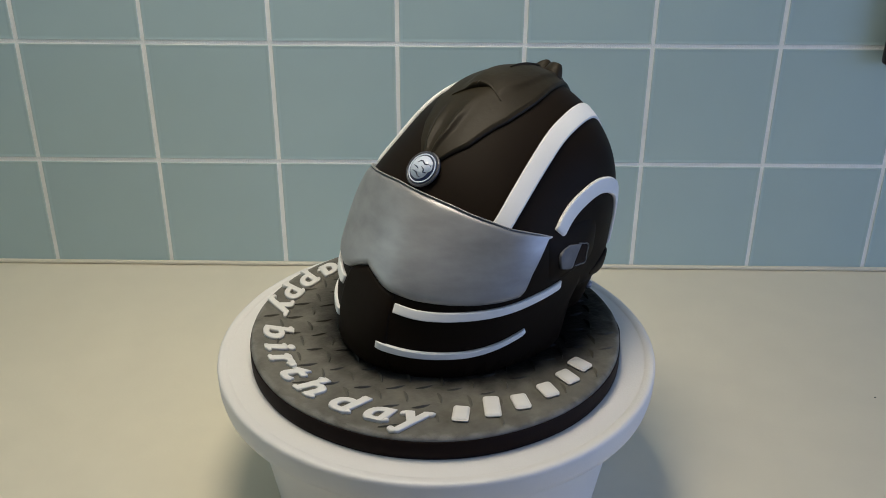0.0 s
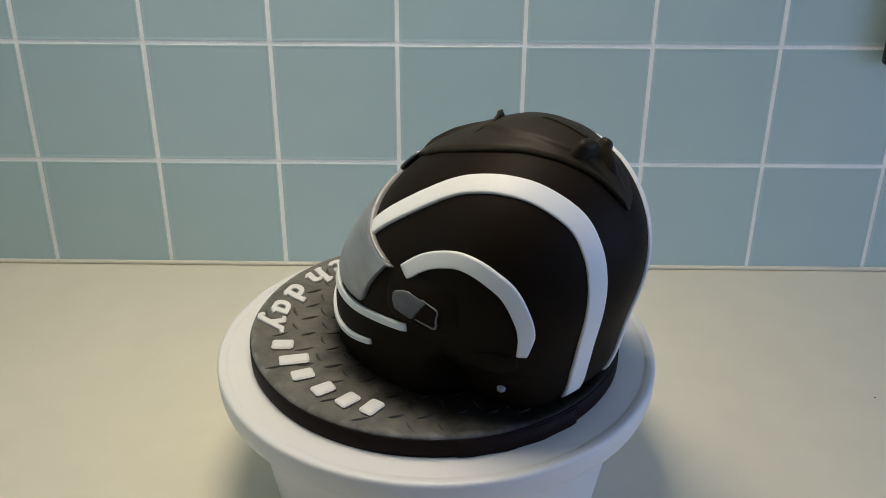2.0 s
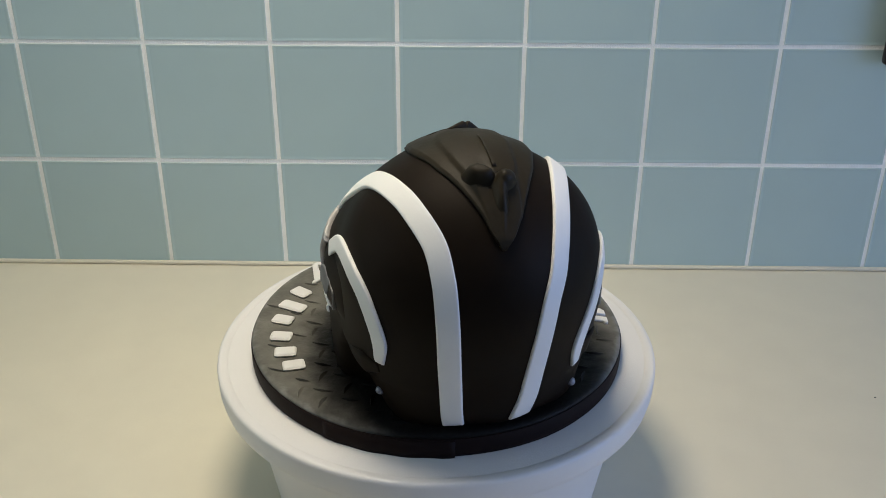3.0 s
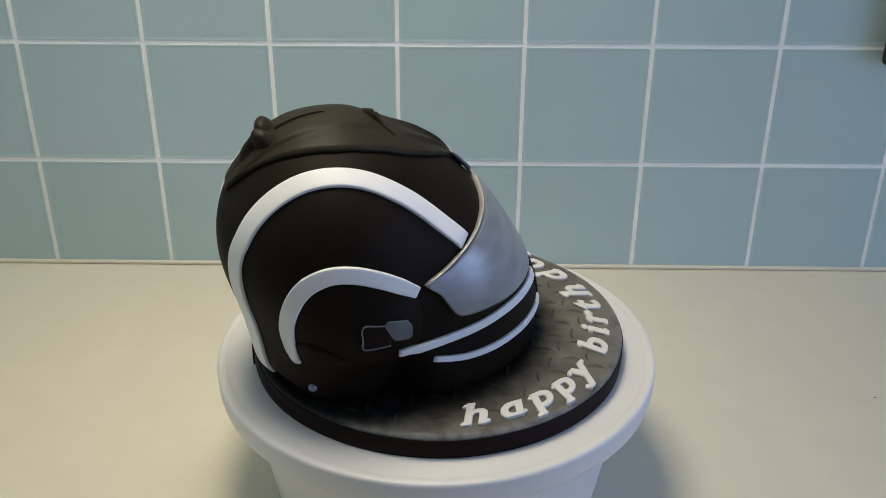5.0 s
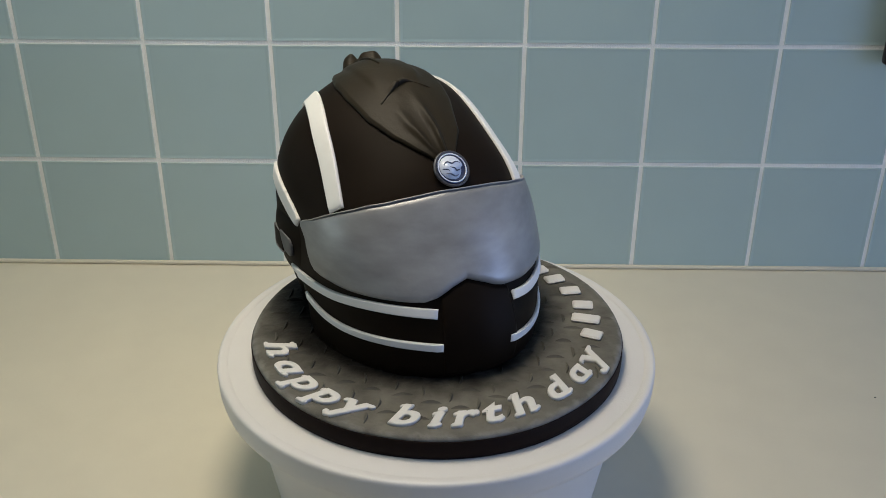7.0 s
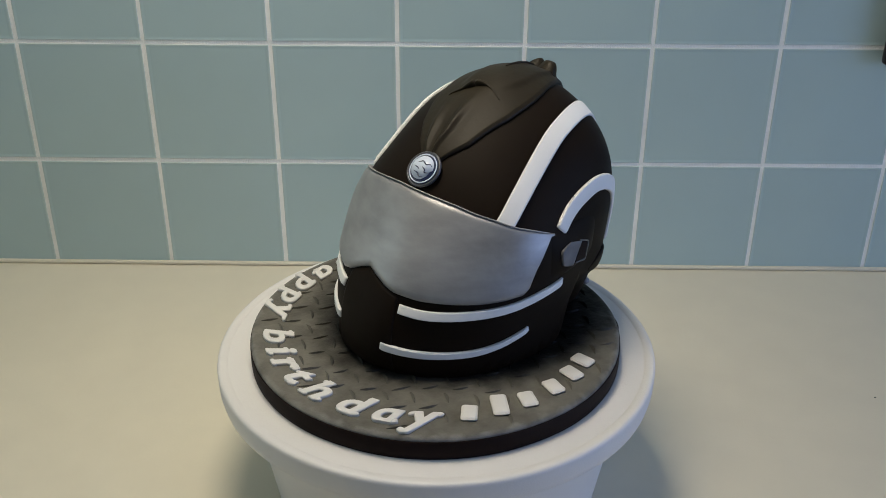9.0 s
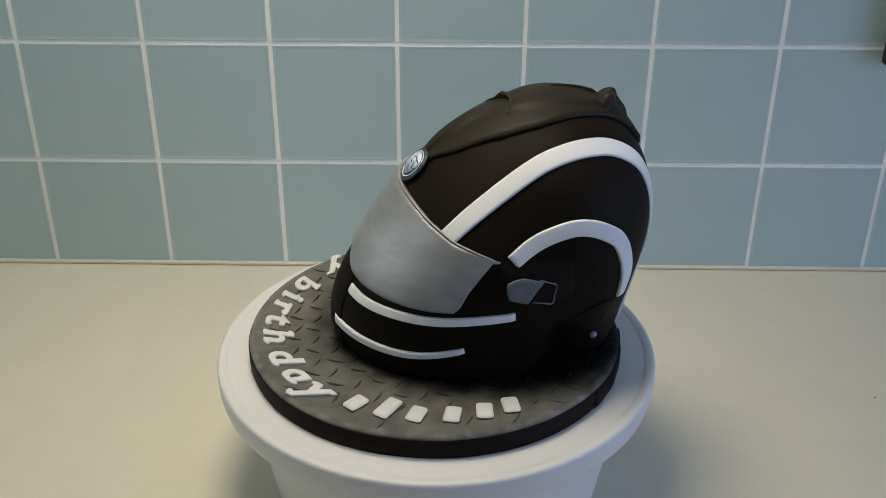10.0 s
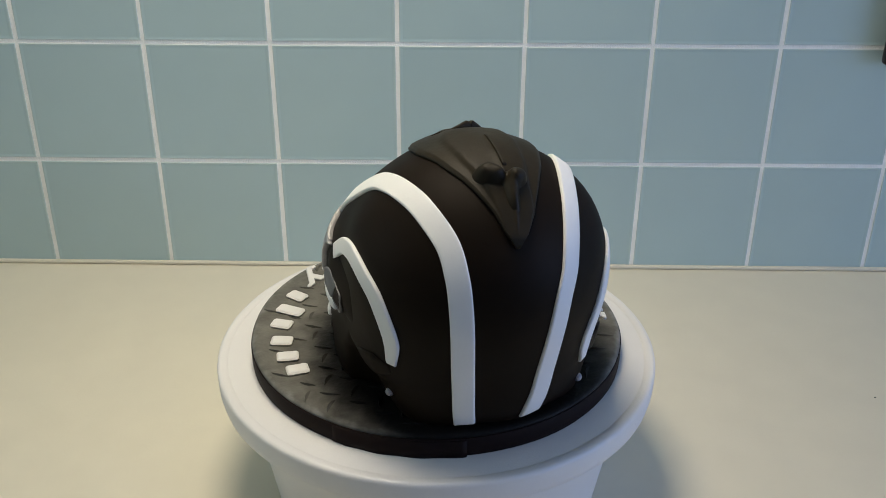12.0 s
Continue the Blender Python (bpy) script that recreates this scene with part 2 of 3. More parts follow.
# switch plate at the tiled wall
plate = new("switch_plate")
plate.matrix_world = WALL @ pose(0.4345, -0.006, 0.272)
tagged(plate, "dark bronze switch plate on the tiled wall", "switch plate")
part("cover", block(-0.0365, 0.0365, -0.010, 0.0, -0.0575, 0.0575, 0.002), BRONZE, plate)
part("switch", block(-0.006, 0.006, -0.017, -0.009, -0.012, 0.012, 0.001), BRONZE, plate)

# ---- turntable ----
ZT, RP = 0.1066, 0.1480
turntable = new("cake_turntable")
tagged(turntable, "white plastic cake turntable with a round plate on a worktop", "turntable")
part("base", lathe([(0, 0.0), (0.112, 0.0), (0.1145, 0.0012), (0.1155, 0.004), (0.1190, 0.025), (0.1240, 0.052), (0.1285, 0.075), (0.1308, 0.085), (0.1311, 0.0878), (0, 0.0878)]), PLASTIC, turntable)
top = part("plate", lathe([(0, 0.0), (0.143, 0.0), (0.1455, 0.0003), (0.1466, 0.0014), (RP - 0.0004, 0.006), (RP, 0.0155), (RP - 0.0003, 0.0172), (RP - 0.0011, 0.0182), (RP - 0.0026, 0.0186),
                           (RP - 0.0060, 0.0184), (RP - 0.0068, 0.0181), (RP - 0.0072, 0.01795), (RP - 0.0078, 0.0179), (RP - 0.0092, 0.0181), (0.08, 0.0181), (0, 0.0181)]), PLASTIC, turntable, "round white plastic plate with a groove by its rim")
top.location.z = ZT - 0.0181

# ---- cake board: drum, ribbon, icing top, treads, letters ----
ZB, RB = 0.1222, 0.1243
HEAD = 219.9  # the way the helmet faces at the start, degrees
BOARD_OFF = Vector((0.0014, 0.0001, 0))
cake_board = new("cake_board")
tagged(cake_board, "round cake board, grey tread-plate icing, white letters, dark ribbon", "cake board")
rng = random.Random(4)
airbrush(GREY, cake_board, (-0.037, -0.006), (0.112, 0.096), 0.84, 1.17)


def wobble(bm, amount, zmin=-1):
    for v in bm.verts:
        a = math.atan2(v.co.y, v.co.x)
        r = math.hypot(v.co.x, v.co.y)
        if r > 0.05:
            k = 1 + amount * (math.sin(3 * a + 0.5) * 0.5 + math.sin(7 * a + 2) * 0.3 + math.sin(13 * a) * 0.15)
            v.co.x, v.co.y = v.co.x * k, v.co.y * k
    return bm


H = ZB - ZT
part("drum", lathe([(0, 0.0), (RB - 0.0022, 0.0), (RB - 0.0012, 0.0005), (RB - 0.0012, H - 0.0056), (0, H - 0.0056)]), BOARD, cake_board)
part("ribbon", wobble(lathe([(RB - 0.001, 0.0004), (RB + 0.0001, 0.0004), (RB + 0.0003, 0.003), (RB + 0.0002, H - 0.0036), (RB - 0.0001, H - 0.0031), (RB - 0.0012, H - 0.0031), (RB - 0.001, 0.0004)]), 0.004), RIBBON, cake_board, "dark brown-black satin ribbon")
# the ribbon's loose end overlaps its start and hangs a little low
tail_out, tail_in = [], []
for i in range(25):
    a = radians(138 + 37.5 * i / 24)
    r = RB + 0.0010 + 0.0003 * math.sin(i * 0.9)
    tail_out.append([(r * math.cos(a), r * math.sin(a), z) for z in (-0.0004 if i > 2 else 0.0004, 0.004, H - 0.0040)])
    tail_in.append([((r - 0.0011) * math.cos(a), (r - 0.0011) * math.sin(a), z) for z in (0.0002, 0.004, H - 0.0040)])
part("ribbon_end", sheet(tail_out, tail_in), RIBBON, cake_board, "overlapping loose end of the dark ribbon")
icing = wobble(lathe([(0, H - 0.0054), (RB - 0.0014, H - 0.0054), (RB - 0.0013, H - 0.0030), (RB - 0.0004, H - 0.0029), (RB - 0.0005, H - 0.0020), (RB - 0.0013, H - 0.0009), (RB - 0.0028, H - 0.0002), (RB - 0.0050, H), (0.1, H), (0.07, H), (0.035, H), (0, H)]), 0.004)
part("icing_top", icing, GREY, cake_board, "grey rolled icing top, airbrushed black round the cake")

# tread marks: lens-shaped ribs in alternating directions
tm = bmesh.new()
NT = 9
ring_a, ring_b, mid = [], [], []
for i in range(NT):
    t = i / (NT - 1) * 2 - 1
    w = 0.0012 * (1 - t * t) ** 0.9 + 0.00008
    bend = 0.0009 * (1 - t * t)
    hh = 0.0015 * (1 - t * t)
    ring_a.append(tm.verts.new((t * 0.0066, w + bend, -0.0003)))
    mid.append(tm.verts.new((t * 0.0066, 0.55 * w + bend, hh)))
    ring_b.append(tm.verts.new((t * 0.0066, -w + bend, -0.0003)))
for i in range(NT - 1):
    tm.faces.new((ring_a[i], ring_a[i + 1], mid[i + 1], mid[i]))
    tm.faces.new((mid[i], mid[i + 1], ring_b[i + 1], ring_b[i]))
tread_mesh = bpy.data.meshes.new("tread")
bmesh.ops.recalc_face_normals(tm, faces=tm.faces)
tm.to_mesh(tread_mesh)
tm.free()
tread_mesh.materials.append(GREY)

# ---- helmet form: a side outline in polar form, swollen sideways ----
CU, CZ, NS, NV, NOSE = -0.05233, 0.04377, 2.7924, 1.2441, 0.01068
FOOT, SWELL = 0.026, 0.30  # below this height the flanks drop almost straight to the board
TWIST, LEAN = 0.16432, 0.03195  # the form is turned on its foot and leans a little
OUT = (0.09289, 0.01071, 0.02011, 0.00768, -0.00998, 0.00764, -0.00884, -0.00178, -0.00296, 0.00012, -0.00236, -0.00125, -0.00121)
WID = (0.06657, 0.01482, 0.03124, 0.01344, -0.01595, -0.01294, -0.00506, -0.00281, 0.01265)


def waves(c, a):
    r = c[0] + 0 * a
    for k in range((len(c) - 1) // 2):
        r = r + c[1 + 2 * k] * np.cos((k + 1) * a) + c[2 + 2 * k] * np.sin((k + 1) * a)
    return r


def flank(side):
    """How far the foot is filled out: not at all on the middle line, fully on the sides."""
    k = np.clip((np.abs(side) - 0.006) / 0.052, 0, 1)
    return 1 - (1 - SWELL) * k * k * (3 - 2 * k)


def depth(P):
    """About how far points (..., 3) lie outside the helmet's skin."""
    c, e = math.cos(TWIST), math.sin(TWIST)
    du, dz = c * (P[..., 0] - CU) + e * P[..., 1], P[..., 2] - CZ
    side = c * P[..., 1] - e * (P[..., 0] - CU) - LEAN * (dz - 0.03)
    dz = np.where(P[..., 2] < FOOT, FOOT - (FOOT - P[..., 2]) * flank(side) - CZ, dz)
    a = np.arctan2(dz, du)
    s = np.hypot(du, dz) / waves(OUT, a)
    w = np.maximum(WID[0] + np.minimum(s, 1.2) ** 2 * (waves(WID, a) - WID[0]), 0.01)
    v = (np.sqrt(side ** 2 + NOSE ** 2) - NOSE) / w
    return ((s ** NS + v ** NV + 1e-12) ** (1 / NS) - 1) * 0.085


def normals(P):
    e = 4e-4
    g = np.stack([depth(P + np.array(d)) - depth(P - np.array(d)) for d in ((e, 0, 0), (0, e, 0), (0, 0, e))], -1)
    return g / (np.linalg.norm(g, axis=-1, keepdims=True) + 1e-12)


def onto(P):
    """Moves points near the skin onto it."""
    P = np.array(P, float)
    for _ in range(12):
        e = 4e-4
        g = np.stack([depth(P + np.array(d)) - depth(P - np.array(d)) for d in ((e, 0, 0), (0, e, 0), (0, 0, e))], -1) / (2 * e)
        P = P - 0.8 * (depth(P) / (np.sum(g * g, -1) + 1e-9))[..., None] * g
    return P


def from_axis(theta, z, u0=-0.03):
    """The skin's point at height z, theta radians round from the front."""
    lo, hi = np.zeros_like(theta), np.full_like(theta, 0.2)
    way = np.stack([np.cos(theta), np.sin(theta), 0 * theta], -1)
    base = np.stack([u0 + 0 * theta, 0 * theta, z], -1)
    for _ in range(40):
        m = (lo + hi) / 2
        inside = depth(base + m[..., None] * way) < 0
        lo, hi = np.where(inside, m, lo), np.where(inside, hi, m)
    return base + lo[..., None] * way


helmet = new("helmet_cake")
tagged(helmet, "black helmet-shaped cake with white stripes and a silver visor", "cake")
V0 = -0.0064  # the helmet stands a little off the turntable's axis

# shell
NA, NTU = 180, 72
al = np.linspace(0, 2 * np.pi, NA, endpoint=False)
tau = np.linspace(-np.pi / 2, np.pi / 2, NTU + 1)
A, TT = np.meshgrid(al, tau, indexing="ij")
S = np.abs(np.cos(TT)) ** (2 / NS)
WV = np.maximum(WID[0] + S ** 2 * (waves(WID, A) - WID[0]), 0.01) * np.abs(np.sin(TT)) ** (2 / NV)
DU, DZ = waves(OUT, A) * S * np.cos(A), waves(OUT, A) * S * np.sin(A)
SIDE = np.sign(np.sin(TT)) * np.sqrt((WV + NOSE) ** 2 - NOSE ** 2)
DZ = np.where(CZ + DZ < FOOT, FOOT - (FOOT - CZ - DZ) / flank(SIDE) - CZ, DZ)
SIDE = SIDE + LEAN * (np.maximum(CZ + DZ, 0) - CZ - 0.03)
P = np.stack([CU + math.cos(TWIST) * DU - math.sin(TWIST) * SIDE, math.sin(TWIST) * DU + math.cos(TWIST) * SIDE, np.maximum(CZ + DZ, -0.0009)], -1)
bm = bmesh.new()
grid = [[None] * (NTU + 1) for _ in range(NA)]
poles = {0: bm.verts.new(P[0, 0]), NTU: bm.verts.new(P[0, NTU])}
for i in range(NA):
    for j in range(NTU + 1):
        grid[i][j] = poles.get(j) or bm.verts.new(P[i, j])
for i in range(NA):
    k = (i + 1) % NA
    for j in range(NTU):
        q = []
        for v in (grid[i][j], grid[k][j], grid[k][j + 1], grid[i][j + 1]):
            if v not in q:
                q.append(v)
        bm.faces.new(q)
bmesh.ops.remove_doubles(bm, verts=bm.verts, dist=1e-6)
part("shell", bm, BLACK, helmet, "black rolled fondant shell")


def strip(points, widths, thick, n=70, k=13, lift=0.0):
    """A rounded band of fondant laid along points on the skin."""
    c = onto(smooth_curve(points, n))
    thick = np.interp(np.linspace(0, 1, n), np.linspace(0, 1, len(np.atleast_1d(thick))), np.atleast_1d(thick))
    N = normals(c)
    T = np.gradient(c, axis=0)
    T /= np.linalg.norm(T, axis=1, keepdims=True)
    side = np.cross(T, N)
    side /= np.linalg.norm(side, axis=1, keepdims=True)
    w = np.interp(np.linspace(0, 1, n), np.linspace(0, 1, len(widths)), widths)
    s = np.sign(np.linspace(-1, 1, k)) * np.abs(np.linspace(-1, 1, k)) ** 0.55
    Q = onto(c[:, None, :] + side[:, None, :] * (w[:, None] / 2 * s[None, :])[..., None])
    NQ = normals(Q)
    prof = (1 - np.abs(s) ** 14) ** 0.5 * 0.45 + 0.55
    ends = np.clip(np.minimum(np.arange(n), np.arange(n)[::-1]) / 1.5, 0.35, 1) ** 0.5
    top_p = Q + NQ * (lift + thick[:, None] * prof[None, :] * ends[:, None])[..., None]
    low_p = Q - NQ * 0.001
    top_p[..., 2], low_p[..., 2] = np.maximum(top_p[..., 2], 0.001), np.maximum(low_p[..., 2], 0.0008)
    return sheet(top_p.tolist(), low_p.tolist())


def patch(theta, zlo, zhi, thick, rows=22, round_edge=True, low=0.001, grain=0.0):
    """A slab on the front skin between two height lines over the turn theta (radians)."""
    f = np.linspace(0, 1, rows)
    Z = zlo[None, :] + (zhi - zlo)[None, :] * f[:, None]
    TH = np.repeat(theta[None, :], rows, 0)
    Q = from_axis(TH, Z)
    N = normals(Q)
    edge = np.minimum(np.minimum(f, 1 - f)[:, None] * rows, np.minimum(np.arange(len(theta)), np.arange(len(theta))[::-1])[None, :])
    lift = thick * (0.45 + 0.55 * np.clip(edge / 1.5, 0, 1) ** 0.5) if round_edge else thick
    return sheet((Q + N * np.broadcast_to(lift, Q.shape[:2])[..., None]).tolist(), (Q - N * low).tolist())


# visor
deg = np.array([-91.6, -83.8, -79.8, -77.0, -74, -69, -52, -36, -21, -16, -11, -4, 2.5, 10, 14, 18, 28.8, 41.5, 52, 63, 72, 74.5, 78, 83, 87.5, 91.3])
vlo = np.array([0.0770, 0.0687, 0.0600, 0.0550, 0.0522, 0.0512, 0.0505, 0.0503, 0.0500, 0.0503, 0.0524, 0.0578, 0.0614, 0.0576, 0.0550, 0.0532, 0.0510, 0.0501, 0.0497, 0.0499, 0.0507, 0.0540, 0.0645, 0.0745, 0.0825, 0.0825])
tdeg = np.array([-91.6, -80, -72, -62, -53.8, -46.5, -28, -12, 0, 14, 24.5, 31, 43, 58, 64.5, 70, 79, 87.2, 91.3])
vhi = np.array([0.0777, 0.0838, 0.0888, 0.0940, 0.0973, 0.1000, 0.1038, 0.1060, 0.1068, 0.1064, 0.1053, 0.1046, 0.1020, 0.0972, 0.0950, 0.0922, 0.0888, 0.0845, 0.0830])
th = np.linspace(-91.4, 91.0, 220)
bulge = 0.0033 + 0.0028 * np.exp(-((th[None, :] - 22) / 27) ** 2) * np.sin(np.pi * np.linspace(0, 1, 30))[:, None]
part("visor", patch(np.radians(th), np.interp(th, deg, vlo), np.interp(th, tdeg, vhi), bulge, rows=30), SILVER, helmet, "silver lustre-painted fondant visor")
rim_top = [tuple(from_axis(np.array([math.radians(a)]), np.array([float(np.interp(a, tdeg, vhi))]))[0]) for a in np.linspace(-90.5, 88.5, 21)]
part("visor_edge", strip(rim_top, [0.0009], 0.0034, n=120, k=5), PALE, helmet, "thin pale silver visor edge")

# chin piece between the stripes
cd = np.linspace(-9.5, 20.0, 40)
ctop = np.interp(cd, deg, vlo)
part("chin_guard", patch(np.radians(cd), np.full(40, 0.0015), ctop - 0.0006, 0.0010, rows=24), BLACK, helmet, "matte black chin guard panel")

# white stripes: two over the crown, two round the ears, four along the chin
part("crown_stripe", strip([(0.0008, 0.0652, 0.0926), (-0.0045, 0.0645, 0.0962), (-0.0188, 0.0620, 0.1083), (-0.0398, 0.0570, 0.1230), (-0.0575, 0.0524, 0.1330), (-0.0735, 0.0486, 0.1380), (-0.0890, 0.0440, 0.1396), (-0.1040, 0.0376, 0.1362),
                            (-0.1218, 0.0285, 0.1235), (-0.1308, 0.0252, 0.1080), (-0.1343, 0.0238, 0.0925), (-0.1342, 0.0226, 0.0729), (-0.1292, 0.0209, 0.0489), (-0.1157, 0.0164, 0.0090), (-0.1140, 0.0160, 0.0040)], [0.0112, 0.0118, 0.0122, 0.0128, 0.0130, 0.0130, 0.0125], [0.0024, 0.0024, 0.0018, 0.0012, 0.0012, 0.0018, 0.0022], n=120), WHITE, helmet, "white fondant stripe")
part("crown_stripe", strip([(-0.0035, -0.0588, 0.0943), (-0.0168, -0.0570, 0.1066), (-0.0299, -0.0557, 0.1188), (-0.0440, -0.0543, 0.1288), (-0.0610, -0.0515, 0.1368), (-0.0781, -0.0485, 0.1392), (-0.0940, -0.0455, 0.1362), (-0.1088, -0.0425, 0.1275), (-0.1200, -0.0397, 0.1160),
                            (-0.1272, -0.0372, 0.1035), (-0.1324, -0.0330, 0.0882), (-0.1319, -0.0302, 0.0684), (-0.1268, -0.0282, 0.0436), (-0.1230, -0.0259, 0.0261), (-0.1202, -0.0228, 0.0120), (-0.1180, -0.0222, 0.0040)], [0.0110, 0.0118, 0.0120, 0.0122, 0.0120, 0.0125, 0.0130], [0.0024, 0.0024, 0.0022, 0.0018, 0.0018, 0.0020, 0.0022], n=120), WHITE, helmet, "white fondant stripe")
part("ear_stripe", strip([(-0.0390, 0.0772, 0.0822), (-0.0493, 0.0747, 0.0904), (-0.0600, 0.0736, 0.0962), (-0.0739, 0.0725, 0.1004), (-0.0850, 0.0710, 0.0998), (-0.0950, 0.0682, 0.0955), (-0.1045, 0.0640, 0.0875), (-0.1105, 0.0600, 0.0740), (-0.1125, 0.0570, 0.0605), (-0.1097, 0.0568, 0.0455)],
                         [0.0095, 0.0098, 0.0098, 0.0100, 0.0105, 0.0105, 0.0102, 0.0098, 0.0060], 0.0021, n=90), WHITE, helmet, "curved white fondant stripe")
part("ear_stripe", strip([(-0.0365, -0.0745, 0.0742), (-0.0496, -0.0768, 0.0826), (-0.0623, -0.0779, 0.0891), (-0.0740, -0.0771, 0.0927), (-0.0853, -0.0748, 0.0927), (-0.0957, -0.0713, 0.0878), (-0.1029, -0.0677, 0.0796), (-0.1080, -0.0629, 0.0663), (-0.1095, -0.0587, 0.0532), (-0.1078, -0.0567, 0.0406), (-0.1042, -0.0570, 0.0285)],
                         [0.0070, 0.0092, 0.0098, 0.0100, 0.0100, 0.0102, 0.0105, 0.0105, 0.0102, 0.0098, 0.0085, 0.0045], 0.0021, n=100), WHITE, helmet, "curved white fondant stripe")
part("chin_stripe", strip([(0.0559, 0.0332, 0.0451), (0.0493, 0.0449, 0.0433), (0.0404, 0.0554, 0.0428), (0.0279, 0.0655, 0.0430), (0.0138, 0.0734, 0.0434), (0.0002, 0.0779, 0.0440), (-0.0162, 0.0802, 0.0452), (-0.0414, 0.0789, 0.0465)], [0.0060, 0.0058, 0.0054, 0.0052], 0.0022, n=70), WHITE, helmet)
part("chin_stripe", strip([(0.0569, -0.0172, 0.0435), (0.0470, -0.0350, 0.0446), (0.0342, -0.0497, 0.0447), (0.0206, -0.0596, 0.0435), (0.0038, -0.0670, 0.0411), (-0.0228, -0.0735, 0.0385), (-0.0487, -0.0774, 0.0370)], [0.0062, 0.0058, 0.0056, 0.0054], 0.0022, n=70), WHITE, helmet)
part("chin_stripe", strip([(0.0664, 0.0274, 0.0211), (0.0596, 0.0396, 0.0190), (0.0506, 0.0502, 0.0176), (0.0383, 0.0608, 0.0170), (0.0242, 0.0691, 0.0172), (0.0080, 0.0753, 0.0194), (-0.0111, 0.0788, 0.0238)], [0.0050, 0.0046, 0.0042, 0.0034], 0.0022, n=60), WHITE, helmet)
part("chin_stripe", strip([(0.0627, -0.0158, 0.0225), (0.0540, -0.0311, 0.0231), (0.0400, -0.0469, 0.0229), (0.0250, -0.0577, 0.0221), (0.0111, -0.0644, 0.0216), (-0.0069, -0.0704, 0.0228), (-0.0269, -0.0747, 0.0275)], [0.0052, 0.0046, 0.0042, 0.0034], 0.0022, n=60), WHITE, helmet)


def crown_grid(us, left, right, k):
    """Points on the crown skin: stations along u, k columns from right to left."""
    rows = []
    for u, a, b in zip(us, left, right):
        v = np.linspace(b, a, k)
        z = np.full(k, 0.03)
        lo, hi = np.full(k, 0.05), np.full(k, 0.2)
        for _ in range(36):
            m = (lo + hi) / 2
            ins = depth(np.stack([np.full(k, u), v, m], -1)) < 0
            lo, hi = np.where(ins, m, lo), np.where(ins, hi, m)
        rows.append(np.stack([np.full(k, u), v, lo], -1))
    return np.array(rows)


# crown pad: a leaf-shaped raised panel with soft folds
us = np.concatenate([np.linspace(0.0105, -0.105, 50), np.linspace(-0.107, -0.1312, 24)])
pl = np.interp(-us, [-0.0105, -0.006, 0.010, 0.027, 0.038, 0.050, 0.060, 0.071, 0.083, 0.091, 0.100, 0.1116, 0.120, 0.1265, 0.1312], [0.0115, 0.0155, 0.0250, 0.0285, 0.0312, 0.0318, 0.0315, 0.0290, 0.0242, 0.0210, 0.0157, 0.0086, 0.0030, -0.0006, -0.0056])
pr = np.interp(-us, [-0.0105, -0.0066, 0.0002, 0.0132, 0.0297, 0.040, 0.0527, 0.0725, 0.0911, 0.1076, 0.1197, 0.1269, 0.1312], [0.0050, 0.0010, -0.0075, -0.0190, -0.0283, -0.0310, -0.0340, -0.0347, -0.0302, -0.0235, -0.0180, -0.0128, -0.0076])
Q = crown_grid(us, pl, pr, 61)
N = normals(Q)
f = np.linspace(-1, 1, 61)[None, :]
along = np.linspace(0, 1, len(us))[:, None]
inner = np.interp(along, [0, 0.3, 0.45, 0.7, 0.85, 1.0], [0.30, 0.42, 0.56, 0.66, 0.82, 1.0])
fold = 0.0017 * (0.5 - 0.5 * np.tanh((np.abs(f + 0.05 * np.sin(9 * along)) - inner) / 0.05)) * np.clip((along - 0.28) * 9, 0, 1) * np.clip((0.93 - along) * 5, 0, 1)
fold = fold + 0.0025 * np.exp(-((f - 0.22 + 0.3 * along) / 0.11) ** 2) * np.clip(along * 14, 0, 1) * np.clip((0.30 - along) * 7, 0, 1)
fold = fold + 0.0018 * np.exp(-((f + 0.42 - 0.2 * along) / 0.13) ** 2) * np.clip(along * 12, 0, 1) * np.clip((0.26 - along) * 7, 0, 1)
hump = 0.0005 * np.sin(14 * along + 3 * f) * np.sin(5 * f + 2) * np.clip((along - 0.3) * 6, 0, 1) * np.clip((0.93 - along) * 5, 0, 1)
rim = np.clip((1 - np.abs(f)) * 16, 0.4, 1) ** 0.5 * np.clip(np.minimum(along, 1 - along) * 30, 0.3, 1)
keel = 0.0012 * np.exp(-(f / 0.10) ** 2) * np.clip((along - 0.55) * 5, 0, 1) * np.clip((0.95 - along) * 8, 0, 1)
lift = 0.0028 * rim + fold + hump + keel + 0.0008 * np.clip((along - 0.8) * 6, 0, 1)
part("crown_pad", sheet((Q + N * lift[..., None]).tolist(), (Q - N * 0.001).tolist()), PAD, helmet, "leaf-shaped raised black crown panel with soft folds")


def crest(points, widths, thick, n=24, mat=PAD, name="vent_lip", lift=0.0045, label=""):
    return part(name, strip(points, widths, thick, n=n, k=7, lift=lift), mat, helmet, label)


